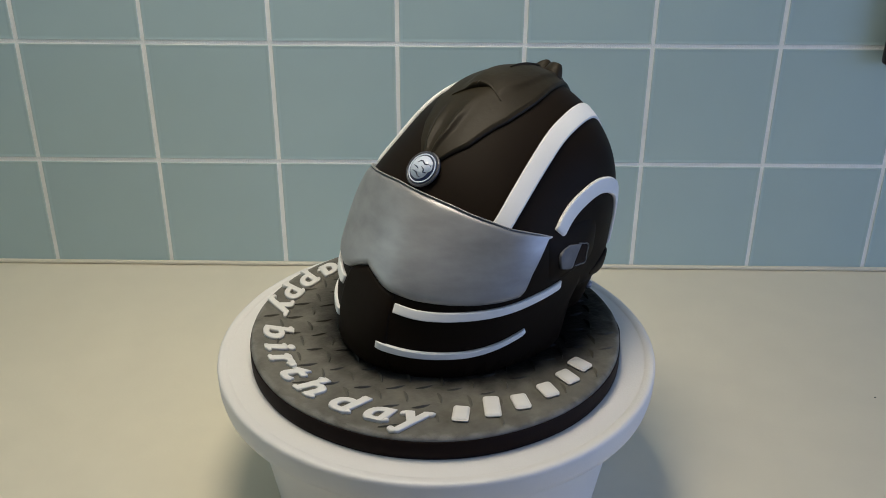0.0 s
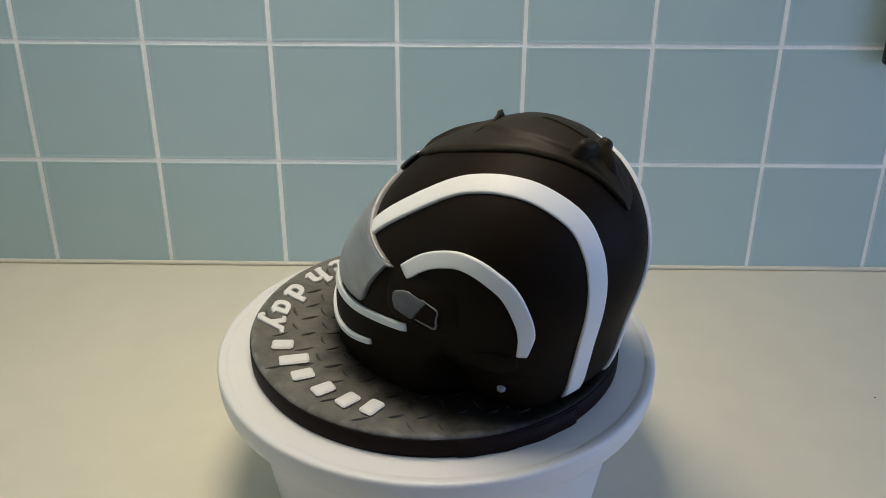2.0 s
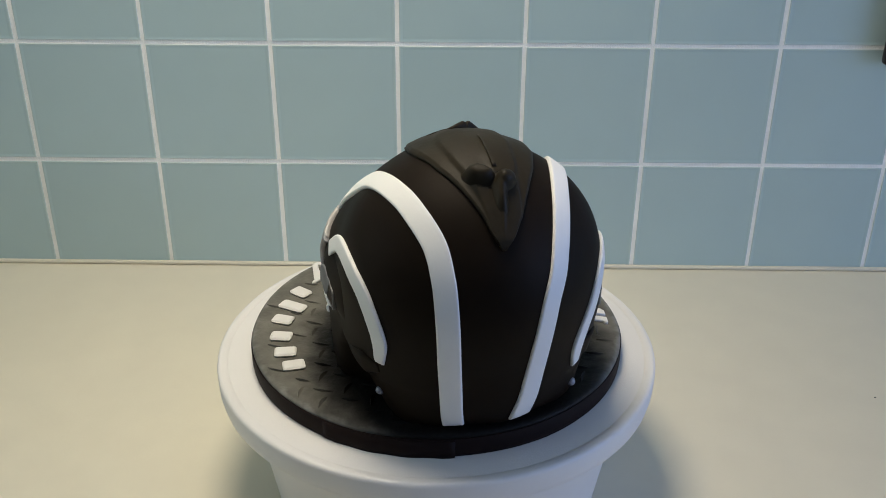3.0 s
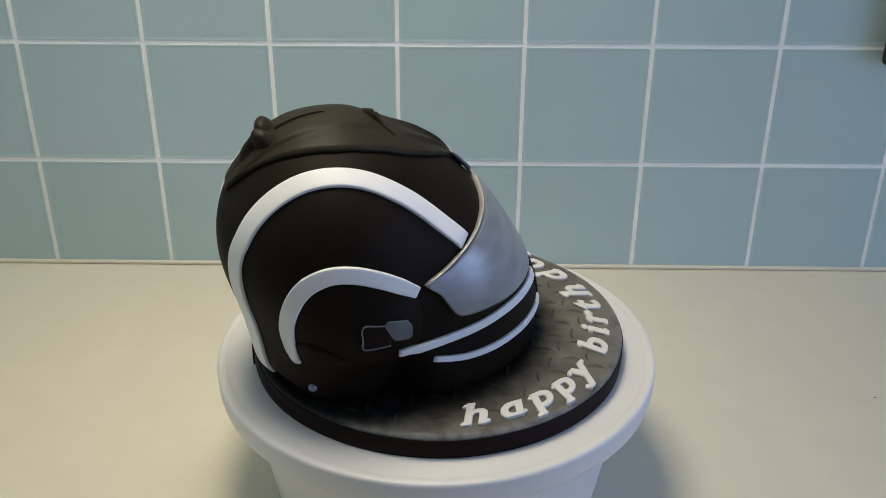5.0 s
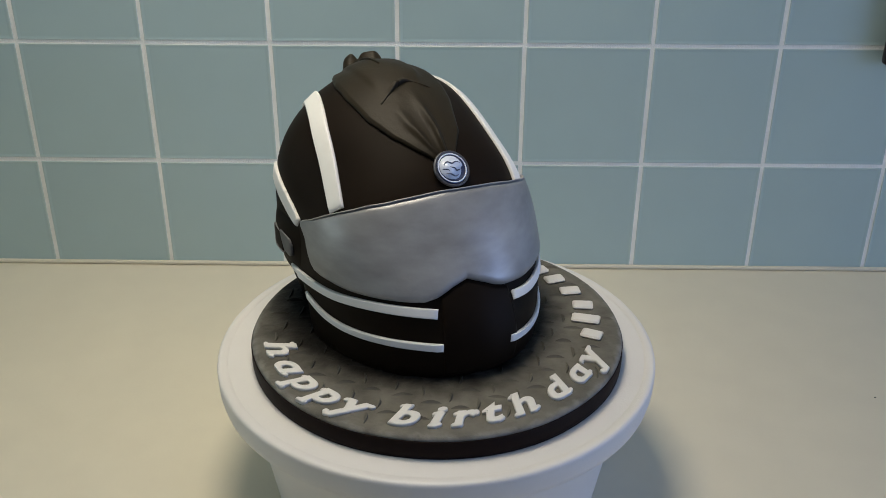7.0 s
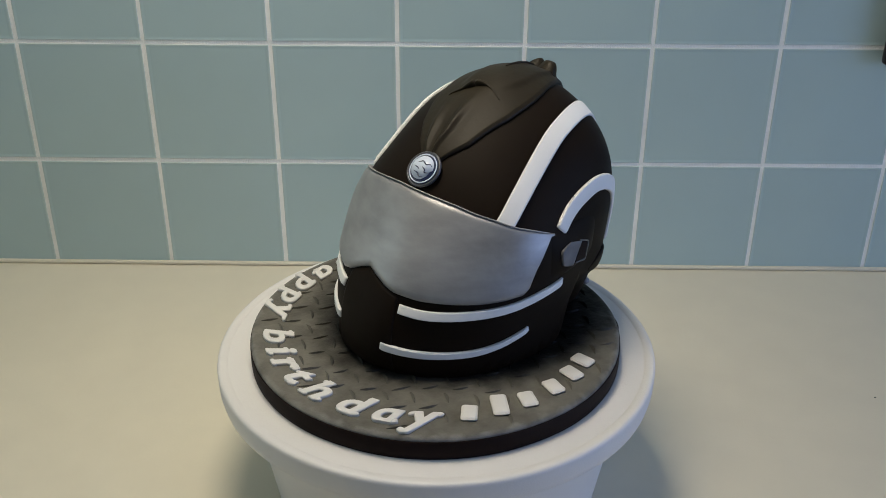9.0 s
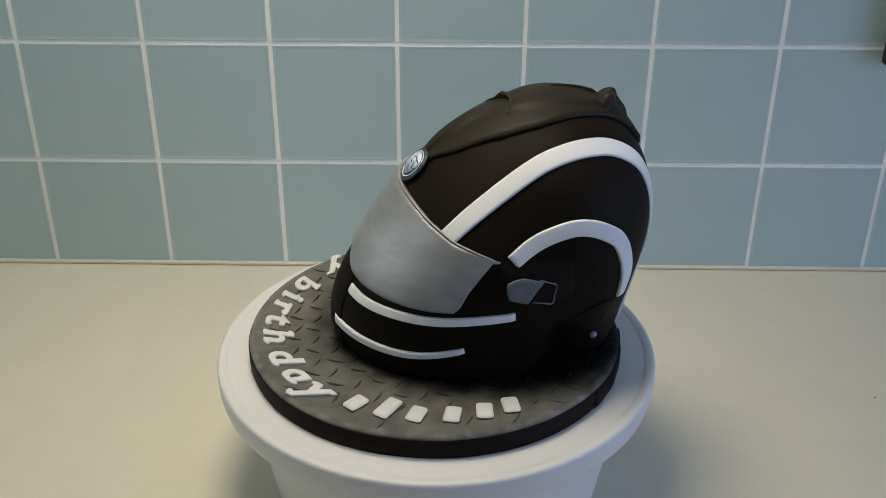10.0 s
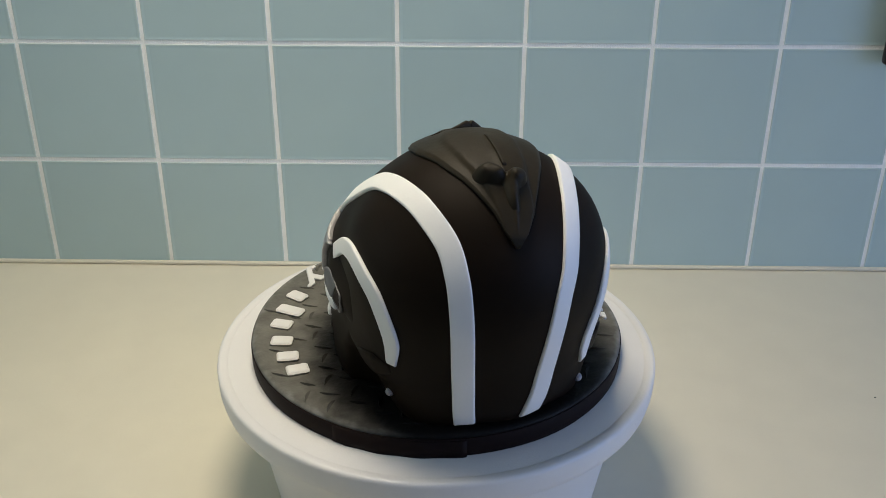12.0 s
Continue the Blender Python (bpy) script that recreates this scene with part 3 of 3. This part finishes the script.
# scoop lip on the crown, ridge, and the paired knob behind it
crest([(-0.0340, -0.0170, 0.146), (-0.0385, -0.0110, 0.150), (-0.0440, -0.0030, 0.153)], [0.0012, 0.0020, 0.0026], [0.0004, 0.0010, 0.0050], lift=0.0030, label="lifted lip of an air scoop")
crest([(-0.0440, -0.0030, 0.153), (-0.0468, 0.0055, 0.153), (-0.0425, 0.0185, 0.149)], [0.0026, 0.0018, 0.0008], [0.0050, 0.0009, 0.0002], lift=0.0030)
crest([(-0.0715, -0.0040, 0.157), (-0.0860, -0.0052, 0.155), (-0.0990, -0.0066, 0.151)], [0.0008, 0.0014, 0.0024], [0.0008, 0.0016, 0.0020], name="ridge", lift=0.0047)


def blob(centre, radii, turn, name, mat, parent, sub=3, label=""):
    bm = bmesh.new()
    bmesh.ops.create_icosphere(bm, subdivisions=sub, radius=1)
    R = Euler(turn).to_matrix()
    for v in bm.verts:
        v.co = Vector(centre) + R @ Vector((v.co.x * radii[0], v.co.y * radii[1], v.co.z * radii[2]))
    return part(name, bm, mat, parent, label)


def lobe(U, W, u, v, turn, a, b, high, sharp):
    """A rounded plateau of fondant in plan, long a and wide b, turned by turn."""
    c, s = math.cos(turn), math.sin(turn)
    p, q = (U - u) * c + (W - v) * s, (W - v) * c - (U - u) * s
    return high * np.exp(-((p / a) ** 2 + (q / b) ** 2) ** sharp)


# the knob: two folded wings that meet over a tail, laid on the crown pad
ku = np.linspace(-0.0920, -0.1245, 66)
Q = crown_grid(ku, np.full(66, 0.0130), np.full(66, -0.0220), 66)
U, W = Q[..., 0], Q[..., 1]
lump = np.maximum(lobe(U, W, -0.1035, 0.0018, 1.20, 0.0082, 0.0050, 0.0080, 1.5), lobe(U, W, -0.1060, -0.0108, -1.05, 0.0066, 0.0048, 0.0074, 1.5))
tail = lobe(U, W, -0.1118, -0.0070, 0.10, 0.0105, 0.0044, 0.0058, 1.1)
lump = np.maximum(lump, tail) + 0.35 * np.minimum(lump, tail)
lump = lump * (1 + 0.05 * np.sin(U * 500) * np.sin(W * 450 + 1))
N = normals(Q)
part("knob", sheet((Q + N * (1.60 * lump - 0.0008)[..., None]).tolist(), (Q - N * 0.0016).tolist()), PAD, helmet, "soft black fondant knob with two folded wings")

# round badge above the visor: flat disc with a rim and a printed emblem of plain shapes
BC = onto(np.array([[0.0126, 0.0100, 0.1163]]))
bn = Vector(normals(BC)[0])
badge_m = Matrix.Translation(Vector(BC[0]) + bn * 0.0017) @ bn.to_track_quat("Z", "Y").to_matrix().to_4x4()


def placed(bm, m):
    bmesh.ops.transform(bm, matrix=m, verts=bm.verts)
    return bm


def disc_shape(outline, z0, z1):
    bm = bmesh.new()
    lo = [bm.verts.new((x, y, z0)) for x, y in outline]
    hi = [bm.verts.new((x, y, z1)) for x, y in outline]
    bm.faces.new(hi)
    bm.faces.new(lo[::-1])
    for i in range(len(lo)):
        j = (i + 1) % len(lo)
        bm.faces.new((lo[i], lo[j], hi[j], hi[i]))
    return bm


badge = part("badge", placed(lathe([(0, -0.0045), (0.0060, -0.0045), (0.0062, -0.0008), (0.0118, -0.0006), (0.0121, 0.0003), (0.0118, 0.0012), (0.0110, 0.0015), (0.0107, 0.0012), (0, 0.0012)], 48), badge_m), RIM, helmet, "round badge with a pewter rim")
part("field", placed(lathe([(0, 0.0012), (0.0104, 0.0012), (0.0104, 0.0015), (0, 0.0015)], 48), badge_m), NAVY, badge, "navy printed field")
part("ring", placed(lathe([(0.0090, 0.0015), (0.0098, 0.0015), (0.0098, 0.0018), (0.0090, 0.0018), (0.0090, 0.0015)], 48), badge_m), PRINT, badge, "bluish white printed ring")
emb = [(0.0080 * math.cos(a) * (0.80 if math.sin(a) < 0 and math.cos(a) > 0 else 1.0) - 0.0006, 0.0078 * math.sin(a) + 0.0004) for a in np.linspace(0.0, 2 * math.pi, 32, endpoint=False)]
part("emblem", placed(disc_shape(emb, 0.0015, 0.0018), badge_m), PRINT, badge, "bluish white rounded emblem shape")


def ribbon_line(points, w):
    c = smooth_curve(points, 14)
    T = np.gradient(c, axis=0)
    T /= np.linalg.norm(T, axis=1, keepdims=True)
    k = w * np.sin(np.linspace(0.25, math.pi - 0.1, 14))[:, None]
    side = np.stack([-T[:, 1], T[:, 0]], 1) * k
    return [tuple(p) for p in c + side] + [tuple(p) for p in (c - side)[::-1]]


for pts, w in (([(-0.0052, 0.0030), (-0.0020, 0.0046), (0.0008, 0.0030), (0.0040, 0.0036), (0.0062, 0.0022)], 0.00042), ([(-0.0010, 0.0010), (0.0018, -0.0006), (0.0022, -0.0022), (0.0058, -0.0018)], 0.00045),
               ([(-0.0060, -0.0028), (-0.0025, -0.0036), (0.0000, -0.0056), (0.0024, -0.0050)], 0.00040), ([(-0.0068, 0.0005), (-0.0040, -0.0002), (-0.0022, -0.0014)], 0.00035)):
    part("emblem_line", placed(disc_shape(ribbon_line(pts, w), 0.0018, 0.0020), badge_m), NAVY, badge)


def side_patch(outline, sgn, thick, n=14, dome=0.0, lift=0.0):
    """A slab on the helmet's side over a four-cornered outline of (u, z): front low, front high, rear high, rear low."""
    a, b, c, e = [np.array(p) for p in outline]
    s, t = np.meshgrid(np.linspace(0, 1, n), np.linspace(0, 1, n), indexing="ij")
    uz = (a * (1 - s)[..., None] + e * s[..., None]) * (1 - t)[..., None] + (b * (1 - s)[..., None] + c * s[..., None]) * t[..., None]
    lo, hi = np.zeros((n, n)), np.full((n, n), 0.12)
    for _ in range(36):
        m = (lo + hi) / 2
        ins = depth(np.stack([uz[..., 0], sgn * m, uz[..., 1]], -1)) < 0
        lo, hi = np.where(ins, m, lo), np.where(ins, hi, m)
    Q = np.stack([uz[..., 0], sgn * lo, uz[..., 1]], -1)
    N = normals(Q)
    bulge = lift + thick + dome * (np.sin(np.pi * s) * np.sin(np.pi * t)) ** 0.7
    return sheet((Q + N * bulge[..., None]).tolist(), (Q - N * 0.001).tolist())



def side_skin(uz, sgn):
    n = uz.shape[:-1]
    lo, hi = np.zeros(n), np.full(n, 0.12)
    for _ in range(36):
        m = (lo + hi) / 2
        ins = depth(np.stack([uz[..., 0], sgn * m, uz[..., 1]], -1)) < 0
        lo, hi = np.where(ins, m, lo), np.where(ins, hi, m)
    return np.stack([uz[..., 0], sgn * lo, uz[..., 1]], -1)


def side_poly(outline, sgn, lift, thick, rings=5, steps=40):
    """A thin plate on the helmet's side over a closed outline of (u, z), its rim softly rounded."""
    o = np.array(list(outline) + [outline[0]], float)
    d = np.concatenate([[0], np.cumsum(np.linalg.norm(np.diff(o, axis=0), axis=1))])
    w = np.linspace(0, d[-1], steps + 1)
    ring = np.stack([np.interp(w, d, o[:, 0]), np.interp(w, d, o[:, 1])], 1)
    c = ring[:-1].mean(0)
    f = np.array([0.02, 0.4, 0.75, 0.95, 1.0])[:, None, None]
    Q = side_skin(c + (ring - c)[None] * f, sgn)
    N = normals(Q)
    h = lift + thick * np.array([1, 1, 1, 0.9, 0.55])[:, None]
    bm = bmesh.new()
    rows = [[bm.verts.new(p) for p in row[:-1]] for row in (Q + N * h[..., None]).tolist()]
    rows.append([bm.verts.new(p) for p in (Q[-1] + N[-1] * (lift - 0.002))[:-1].tolist()])
    bm.faces.new(rows[0])
    bm.faces.new(rows[-1][::-1])
    for a, b in zip(rows, rows[1:]):
        for i in range(steps):
            j = (i + 1) % steps
            bm.faces.new((a[i], a[j], b[j], b[i]))
    return bm


def line_on_side(points, sgn, lift, r):
    """A thin raised line along (u, z) points on the helmet's side."""
    Q = side_skin(smooth_curve(points, 26), sgn)
    N = normals(Q)
    T = np.gradient(Q, axis=0)
    T /= np.linalg.norm(T, axis=1, keepdims=True)
    B = np.cross(T, N)
    rows = [[tuple(Q[i] + N[i] * (lift + r * b) + B[i] * r * a) for a, b in ((-1, 0), (-0.6, 0.8), (0.6, 0.8), (1, 0))] for i in range(len(Q))]
    low = [[tuple(Q[i] + N[i] * (lift - 0.0015) + B[i] * r * a) for a in (-1, -0.6, 0.6, 1)] for i in range(len(Q))]
    return sheet(rows, low)


PANE_L = [(-0.0363, 0.0632), (-0.0349, 0.0680), (-0.0352, 0.0730), (-0.0400, 0.0750), (-0.0448, 0.0757), (-0.0578, 0.0722), (-0.0528, 0.0662), (-0.0480, 0.0594), (-0.0464, 0.0591), (-0.0410, 0.0610)]
HOLE_L = [(-0.0488, 0.0596), (-0.0536, 0.0662), (-0.0584, 0.0717), (-0.0612, 0.0707), (-0.0646, 0.0691), (-0.0636, 0.0634), (-0.0627, 0.0577), (-0.0565, 0.0586)]
RIM_L = [(-0.0502, 0.0597), (-0.0565, 0.0581), (-0.0630, 0.0572), (-0.0640, 0.0634), (-0.0651, 0.0694), (-0.0600, 0.0717), (-0.0548, 0.0737)]
PANE_R = [(-0.0587, 0.0629), (-0.0562, 0.0650), (-0.0505, 0.0640), (-0.0443, 0.0624), (-0.0420, 0.0592), (-0.0416, 0.0550), (-0.0420, 0.0515), (-0.0442, 0.0501), (-0.0524, 0.0512), (-0.0545, 0.0545), (-0.0570, 0.0590)]
HOLE_R = [(-0.0704, 0.0614), (-0.0685, 0.0637), (-0.0592, 0.0622), (-0.0574, 0.0588), (-0.0548, 0.0540), (-0.0553, 0.0491), (-0.0630, 0.0490), (-0.0699, 0.0494)]
RIM_R = [(-0.0587, 0.0627), (-0.0640, 0.0636), (-0.0688, 0.0642), (-0.0708, 0.0614), (-0.0704, 0.0550), (-0.0702, 0.0490), (-0.0625, 0.0486), (-0.0549, 0.0487)]
for sgn, du, dz, pane, hole, rim_line in ((1, 0.0, 0.0010, PANE_L, HOLE_L, RIM_L), (-1, -0.0060, -0.0100, PANE_R, HOLE_R, RIM_R)):
    pane, hole, rim_line = [[(u, z - 0.0025) for u, z in o] for o in (pane, hole, rim_line)]
    house = part("vent", side_patch([(-0.0260 + du, 0.048 + dz), (-0.0270 + du, 0.085 + dz), (-0.0790 + du, 0.082 + dz), (-0.0790 + du, 0.049 + dz)], sgn, -0.0009, 28, dome=0.0048), BLACK, helmet, "raised black side vent")
    part("pane", side_poly(pane, sgn, 0.0034, 0.0006), PANE, house, "scuffed silver-grey painted pane")
    part("opening", side_poly(hole, sgn, 0.0033, 0.0005), VENT_DARK, house, "dark maroon opening")
    part("edging", line_on_side(rim_line, sgn, 0.0037, 0.0004), EDGING, house, "thin silver painted line")
    # soft lip behind the ear and a pearl pin low at the back
    crest([(-0.0780, sgn * 0.0800, 0.0350), (-0.0930, sgn * 0.0730, 0.0370), (-0.1050, sgn * 0.0660, 0.0385), (-0.1110, sgn * 0.0605, 0.0390)], [0.002, 0.012, 0.016, 0.006], [0.0001, 0.0010, 0.0018, 0.0003], mat=BLACK, name="rear_lip", lift=0.0)
    pin = onto(np.array([[-0.0967, sgn * 0.0586, 0.0157 if sgn > 0 else 0.0108]]))[0]
    blob(tuple(pin), (0.0029, 0.0029, 0.0027), (0, 0, 0), "pin", PIN, helmet, 2, "small pearl-grey icing ball")

# ---- letters on the board ----


def nib(bm, p, q, r, z0, z1):
    """A rounded stroke of icing from p to q, its upper edge eased."""
    p, q = Vector(p), Vector(q)
    a0 = math.atan2(q.y - p.y, q.x - p.x)
    rings = []
    for z, k in ((z0, r), (z1 - 0.0007, r), (z1 - 0.0002, r - 0.0004), (z1, r - 0.0009)):
        ring = []
        for i in range(16):
            w = a0 + math.pi / 2 + math.pi * (i if i < 8 else i - 1) / 7
            c = p if i < 8 else q
            ring.append(bm.verts.new((c.x + k * math.cos(w), c.y + k * math.sin(w), z)))
        rings.append(ring)
    for lo, hi in zip(rings, rings[1:]):
        for i in range(16):
            bm.faces.new((lo[i], lo[(i + 1) % 16], hi[(i + 1) % 16], hi[i]))
    bm.faces.new(rings[-1])


# where each letter carries a serif or a flick: corner of its box (0 to 1, 0 to 1 between foot and head) and the stroke's way in millimetres
SERIFS = {"h": ((0, 1, -2.4, -0.9), (0, 0, -1.8, 0), (0, 0, 1.8, 0), (1, 0, 2.4, 1.1)), "a": ((1, 0, 2.4, 1.1),), "p": ((0, 1, -2.2, -1.2), (0, 0, -2.0, 0), (0, 0, 2.2, 0)),
          "y": ((0, 1, -2.0, -0.4), (1, 1, 1.4, 0.2), (0, 0, -1.8, 1.6)), "b": ((0, 1, -2.2, -0.6),), "i": ((0.5, 0.74, -2.8, -0.8), (0.5, 0, 2.8, 1.0), (0.5, 0, -1.6, 0)),
          "r": ((0, 1, -2.4, -1.0), (0, 0, -1.8, 0), (0, 0, 2.0, 0), (1, 1, 0.6, -1.6)), "t": ((1, 0, 1.6, 1.0),), "d": ((1, 1, -2.4, -0.4), (1, 0, 2.4, 1.1))}


def letter_mesh(ch, size):
    cu = bpy.data.curves.new("letter", "FONT")
    # a round italic a is a q without its tail
    cu.body, cu.size, cu.align_x = "q" if ch == "a" else ch, size, "CENTER"
    cu.extrude, cu.bevel_depth, cu.bevel_resolution, cu.offset = 0.0005, 0.0008, 2, 0.00030
    cu.resolution_u = 6
    tmp = new("letter_tmp", cu)
    dg = bpy.context.evaluated_depsgraph_get()
    me = bpy.data.meshes.new_from_object(tmp.evaluated_get(dg))
    bpy.data.objects.remove(tmp)
    bpy.data.curves.remove(cu)
    bm = bmesh.new()
    bm.from_mesh(me)
    bmesh.ops.remove_doubles(bm, verts=bm.verts, dist=1e-5)
    if ch == "a":
        cut = bmesh.ops.bisect_plane(bm, geom=bm.verts[:] + bm.edges[:] + bm.faces[:], plane_co=(0, -0.0006, 0), plane_no=(0, -1, 0), clear_outer=True)["geom_cut"]
        bmesh.ops.holes_fill(bm, edges=[e for e in cut if isinstance(e, bmesh.types.BMEdge)])
    xs, ys = [v.co.x for v in bm.verts], [v.co.y for v in bm.verts]
    low = min(z.co.z for z in bm.verts)
    high = max(z.co.z for z in bm.verts)
    r = 0.00165
    x0, x1, y0, y1 = min(xs) + r, max(xs) - r, min(ys) + r, max(ys) - r
    for fx, fy, dx, dy in SERIFS[ch]:
        c = (x0 + fx * (x1 - x0), y0 + fy * (y1 - y0), 0)
        nib(bm, c, (c[0] + dx * 0.00085, c[1] + dy * 0.001, 0), r, low, high - 0.0001)
    for v in bm.verts:
        v.co.x += 0.30 * v.co.y
    bm.to_mesh(me)
    bm.free()
    me.materials.clear()
    me.materials.append(LETTER)
    return me


def on_board(a, r, z, turn=0.0):
    """Pose on the icing: angle a (degrees from the helmet's front), radius r, reading towards the rim."""
    x, y = r * math.cos(radians(a)), r * math.sin(radians(a))
    return pose(x - BOARD_OFF.x, y - BOARD_OFF.y, z, 0, 0, a + 90 + turn)


taken = []
words = [("h", -96.0), ("a", -84.0), ("p", -72.5), ("p", -62.0), ("y", -51.6), ("b", -34.0), ("i", -24.3), ("r", -15.8), ("t", -6.8), ("h", 4.6), ("d", 18.4), ("a", 30.6), ("y", 42.0)]
for ch, a in words:
    me = letter_mesh(ch, 0.0268)
    ob = new("letter", me)
    ob.parent = cake_board
    ob.matrix_basis = on_board(a, 0.1152, H + 0.0008) @ Matrix.Diagonal((1.16, 1, 1, 1))
    tagged(ob, "white fondant letter")
    taken.append((a, 0.109))
for a, tall in ((58.0, 0), (68.6, 1), (79.0, 0), (90.6, 0), (101.3, 0), (110.5, 0)):
    bar = part("letter_bar", block(-0.0050, 0.0050, -0.0068, 0.0068 + 0.005 * tall, -0.0008, 0.0018, 0.0020, 4), LETTER, cake_board, "plain white fondant bar in place of a letter")
    bar.matrix_basis = on_board(a, 0.1045, H + 0.0006, -8) @ Matrix(((1, 0.28, 0, 0), (0, 1, 0, 0), (0, 0, 1, 0), (0, 0, 0, 1)))
    taken.append((a, 0.1045))

# treads in a diagonal lattice of pairs
step = 0.0134
for i in range(-11, 12):
    for j in range(-11, 12):
        x, y = (i + 0.13 * rng.uniform(-1, 1)) * step, (j + 0.13 * rng.uniform(-1, 1)) * step
        r, a = math.hypot(x, y), math.degrees(math.atan2(y, x))
        if r > RB - 0.0085:
            continue
        c = np.array([x - 0.0, y - V0, 0.012])
        if depth(c) < -0.006:
            continue
        if any(abs((a - ta + 180) % 360 - 180) < 4.2 and abs(r - tr) < 0.0095 for ta, tr in taken):
            continue
        ob = new("tread", tread_mesh)
        ob.parent = cake_board
        ob.matrix_basis = pose(x, y, H, 0, 0, (45 if (i + j) % 2 else -45) + 20 + rng.uniform(-8, 8)) @ Matrix.Diagonal((rng.uniform(0.85, 1.05), rng.uniform(0.8, 1.1), rng.uniform(0.7, 1.1), 1))

# ---- wall tiles ----
def tile_form():
    """A glass tile: eased edges and a face that lies slightly below its rim."""
    bm = bmesh.new()
    loops = [[bm.verts.new((x * h, y, z * h)) for x, z in ((-1, -1), (1, -1), (1, 1), (-1, 1))] for h, y in ((0.0556, 0.0), (0.0556, -0.0055), (0.0553, -0.0060), (0.0545, -0.0060), (0.0524, -0.0057))]
    for n, (a, b) in enumerate(zip(loops, loops[1:])):
        for m in range(4):
            q = (m + 1) % 4
            bm.faces.new((a[m], a[q], b[q], b[m])).material_index = 0 if n == 3 else 1
    bm.faces.new(loops[-1]).material_index = 0
    bmesh.ops.recalc_face_normals(bm, faces=bm.faces)
    me = bpy.data.meshes.new("tile")
    bm.to_mesh(me)
    bm.free()
    me.materials.append(TILE)
    me.materials.append(TILE_EDGE)
    return me


tile_mesh = tile_form()
for i in range(-12, 18):
    for j in range(-1, 6):
        ob = new("tile", tile_mesh)
        ob.parent = wall
        cz = ROW0 + (j + 0.5) * PITCH_TILE
        k = 1.0
        if j == -1:
            cz, k = (ROW0 - 0.002 + 0.0010) / 2, (ROW0 - 0.002 - 0.0010) / 0.111
        ob.matrix_basis = pose(COL0 + (i + 0.5) * PITCH_TILE + rng.uniform(-0.0003, 0.0003), 0.0053 - rng.uniform(0.0, 0.0003), cz + rng.uniform(-0.0002, 0.0002), rng.uniform(-0.08, 0.08), rng.uniform(-0.12, 0.12), rng.uniform(-0.08, 0.08)) @ Matrix.Diagonal((1, 1, k, 1))


def motions():
    """The plate, board and cake turn together, clockwise from above."""
    turn = [(0.0, 0.0), (0.5, -17.9), (1.0, -38.95), (1.5, -60.26), (2.0, -81.93), (2.5, -101.85), (3.0, -120.31), (3.2, -126.81), (4.0, -160.5), (4.8, -195.93), (5.0, -202.75), (5.5, -221.77), (6.0, -240.09),
            (6.5, -266.01), (7.0, -286.62), (7.2, -294.53), (8.0, -323.5), (8.8, -351.09), (9.0, -357.21), (9.5, -374.68), (10.0, -395.36), (10.5, -414.37), (11.0, -438.35), (11.5, -457.42), (12.0, -477.13)]
    walk(top, [(t, pose(0, 0, ZT - 0.0181, 0, 0, a)) for t, a in turn])
    walk(cake_board, [(t, pose(0, 0, ZT, 0, 0, HEAD + a) @ pose(BOARD_OFF.x, BOARD_OFF.y, 0)) for t, a in turn])
    walk(helmet, [(t, pose(0, 0, 0.1228, 0, 0, HEAD + a) @ pose(0, V0, 0)) for t, a in turn])


motions()
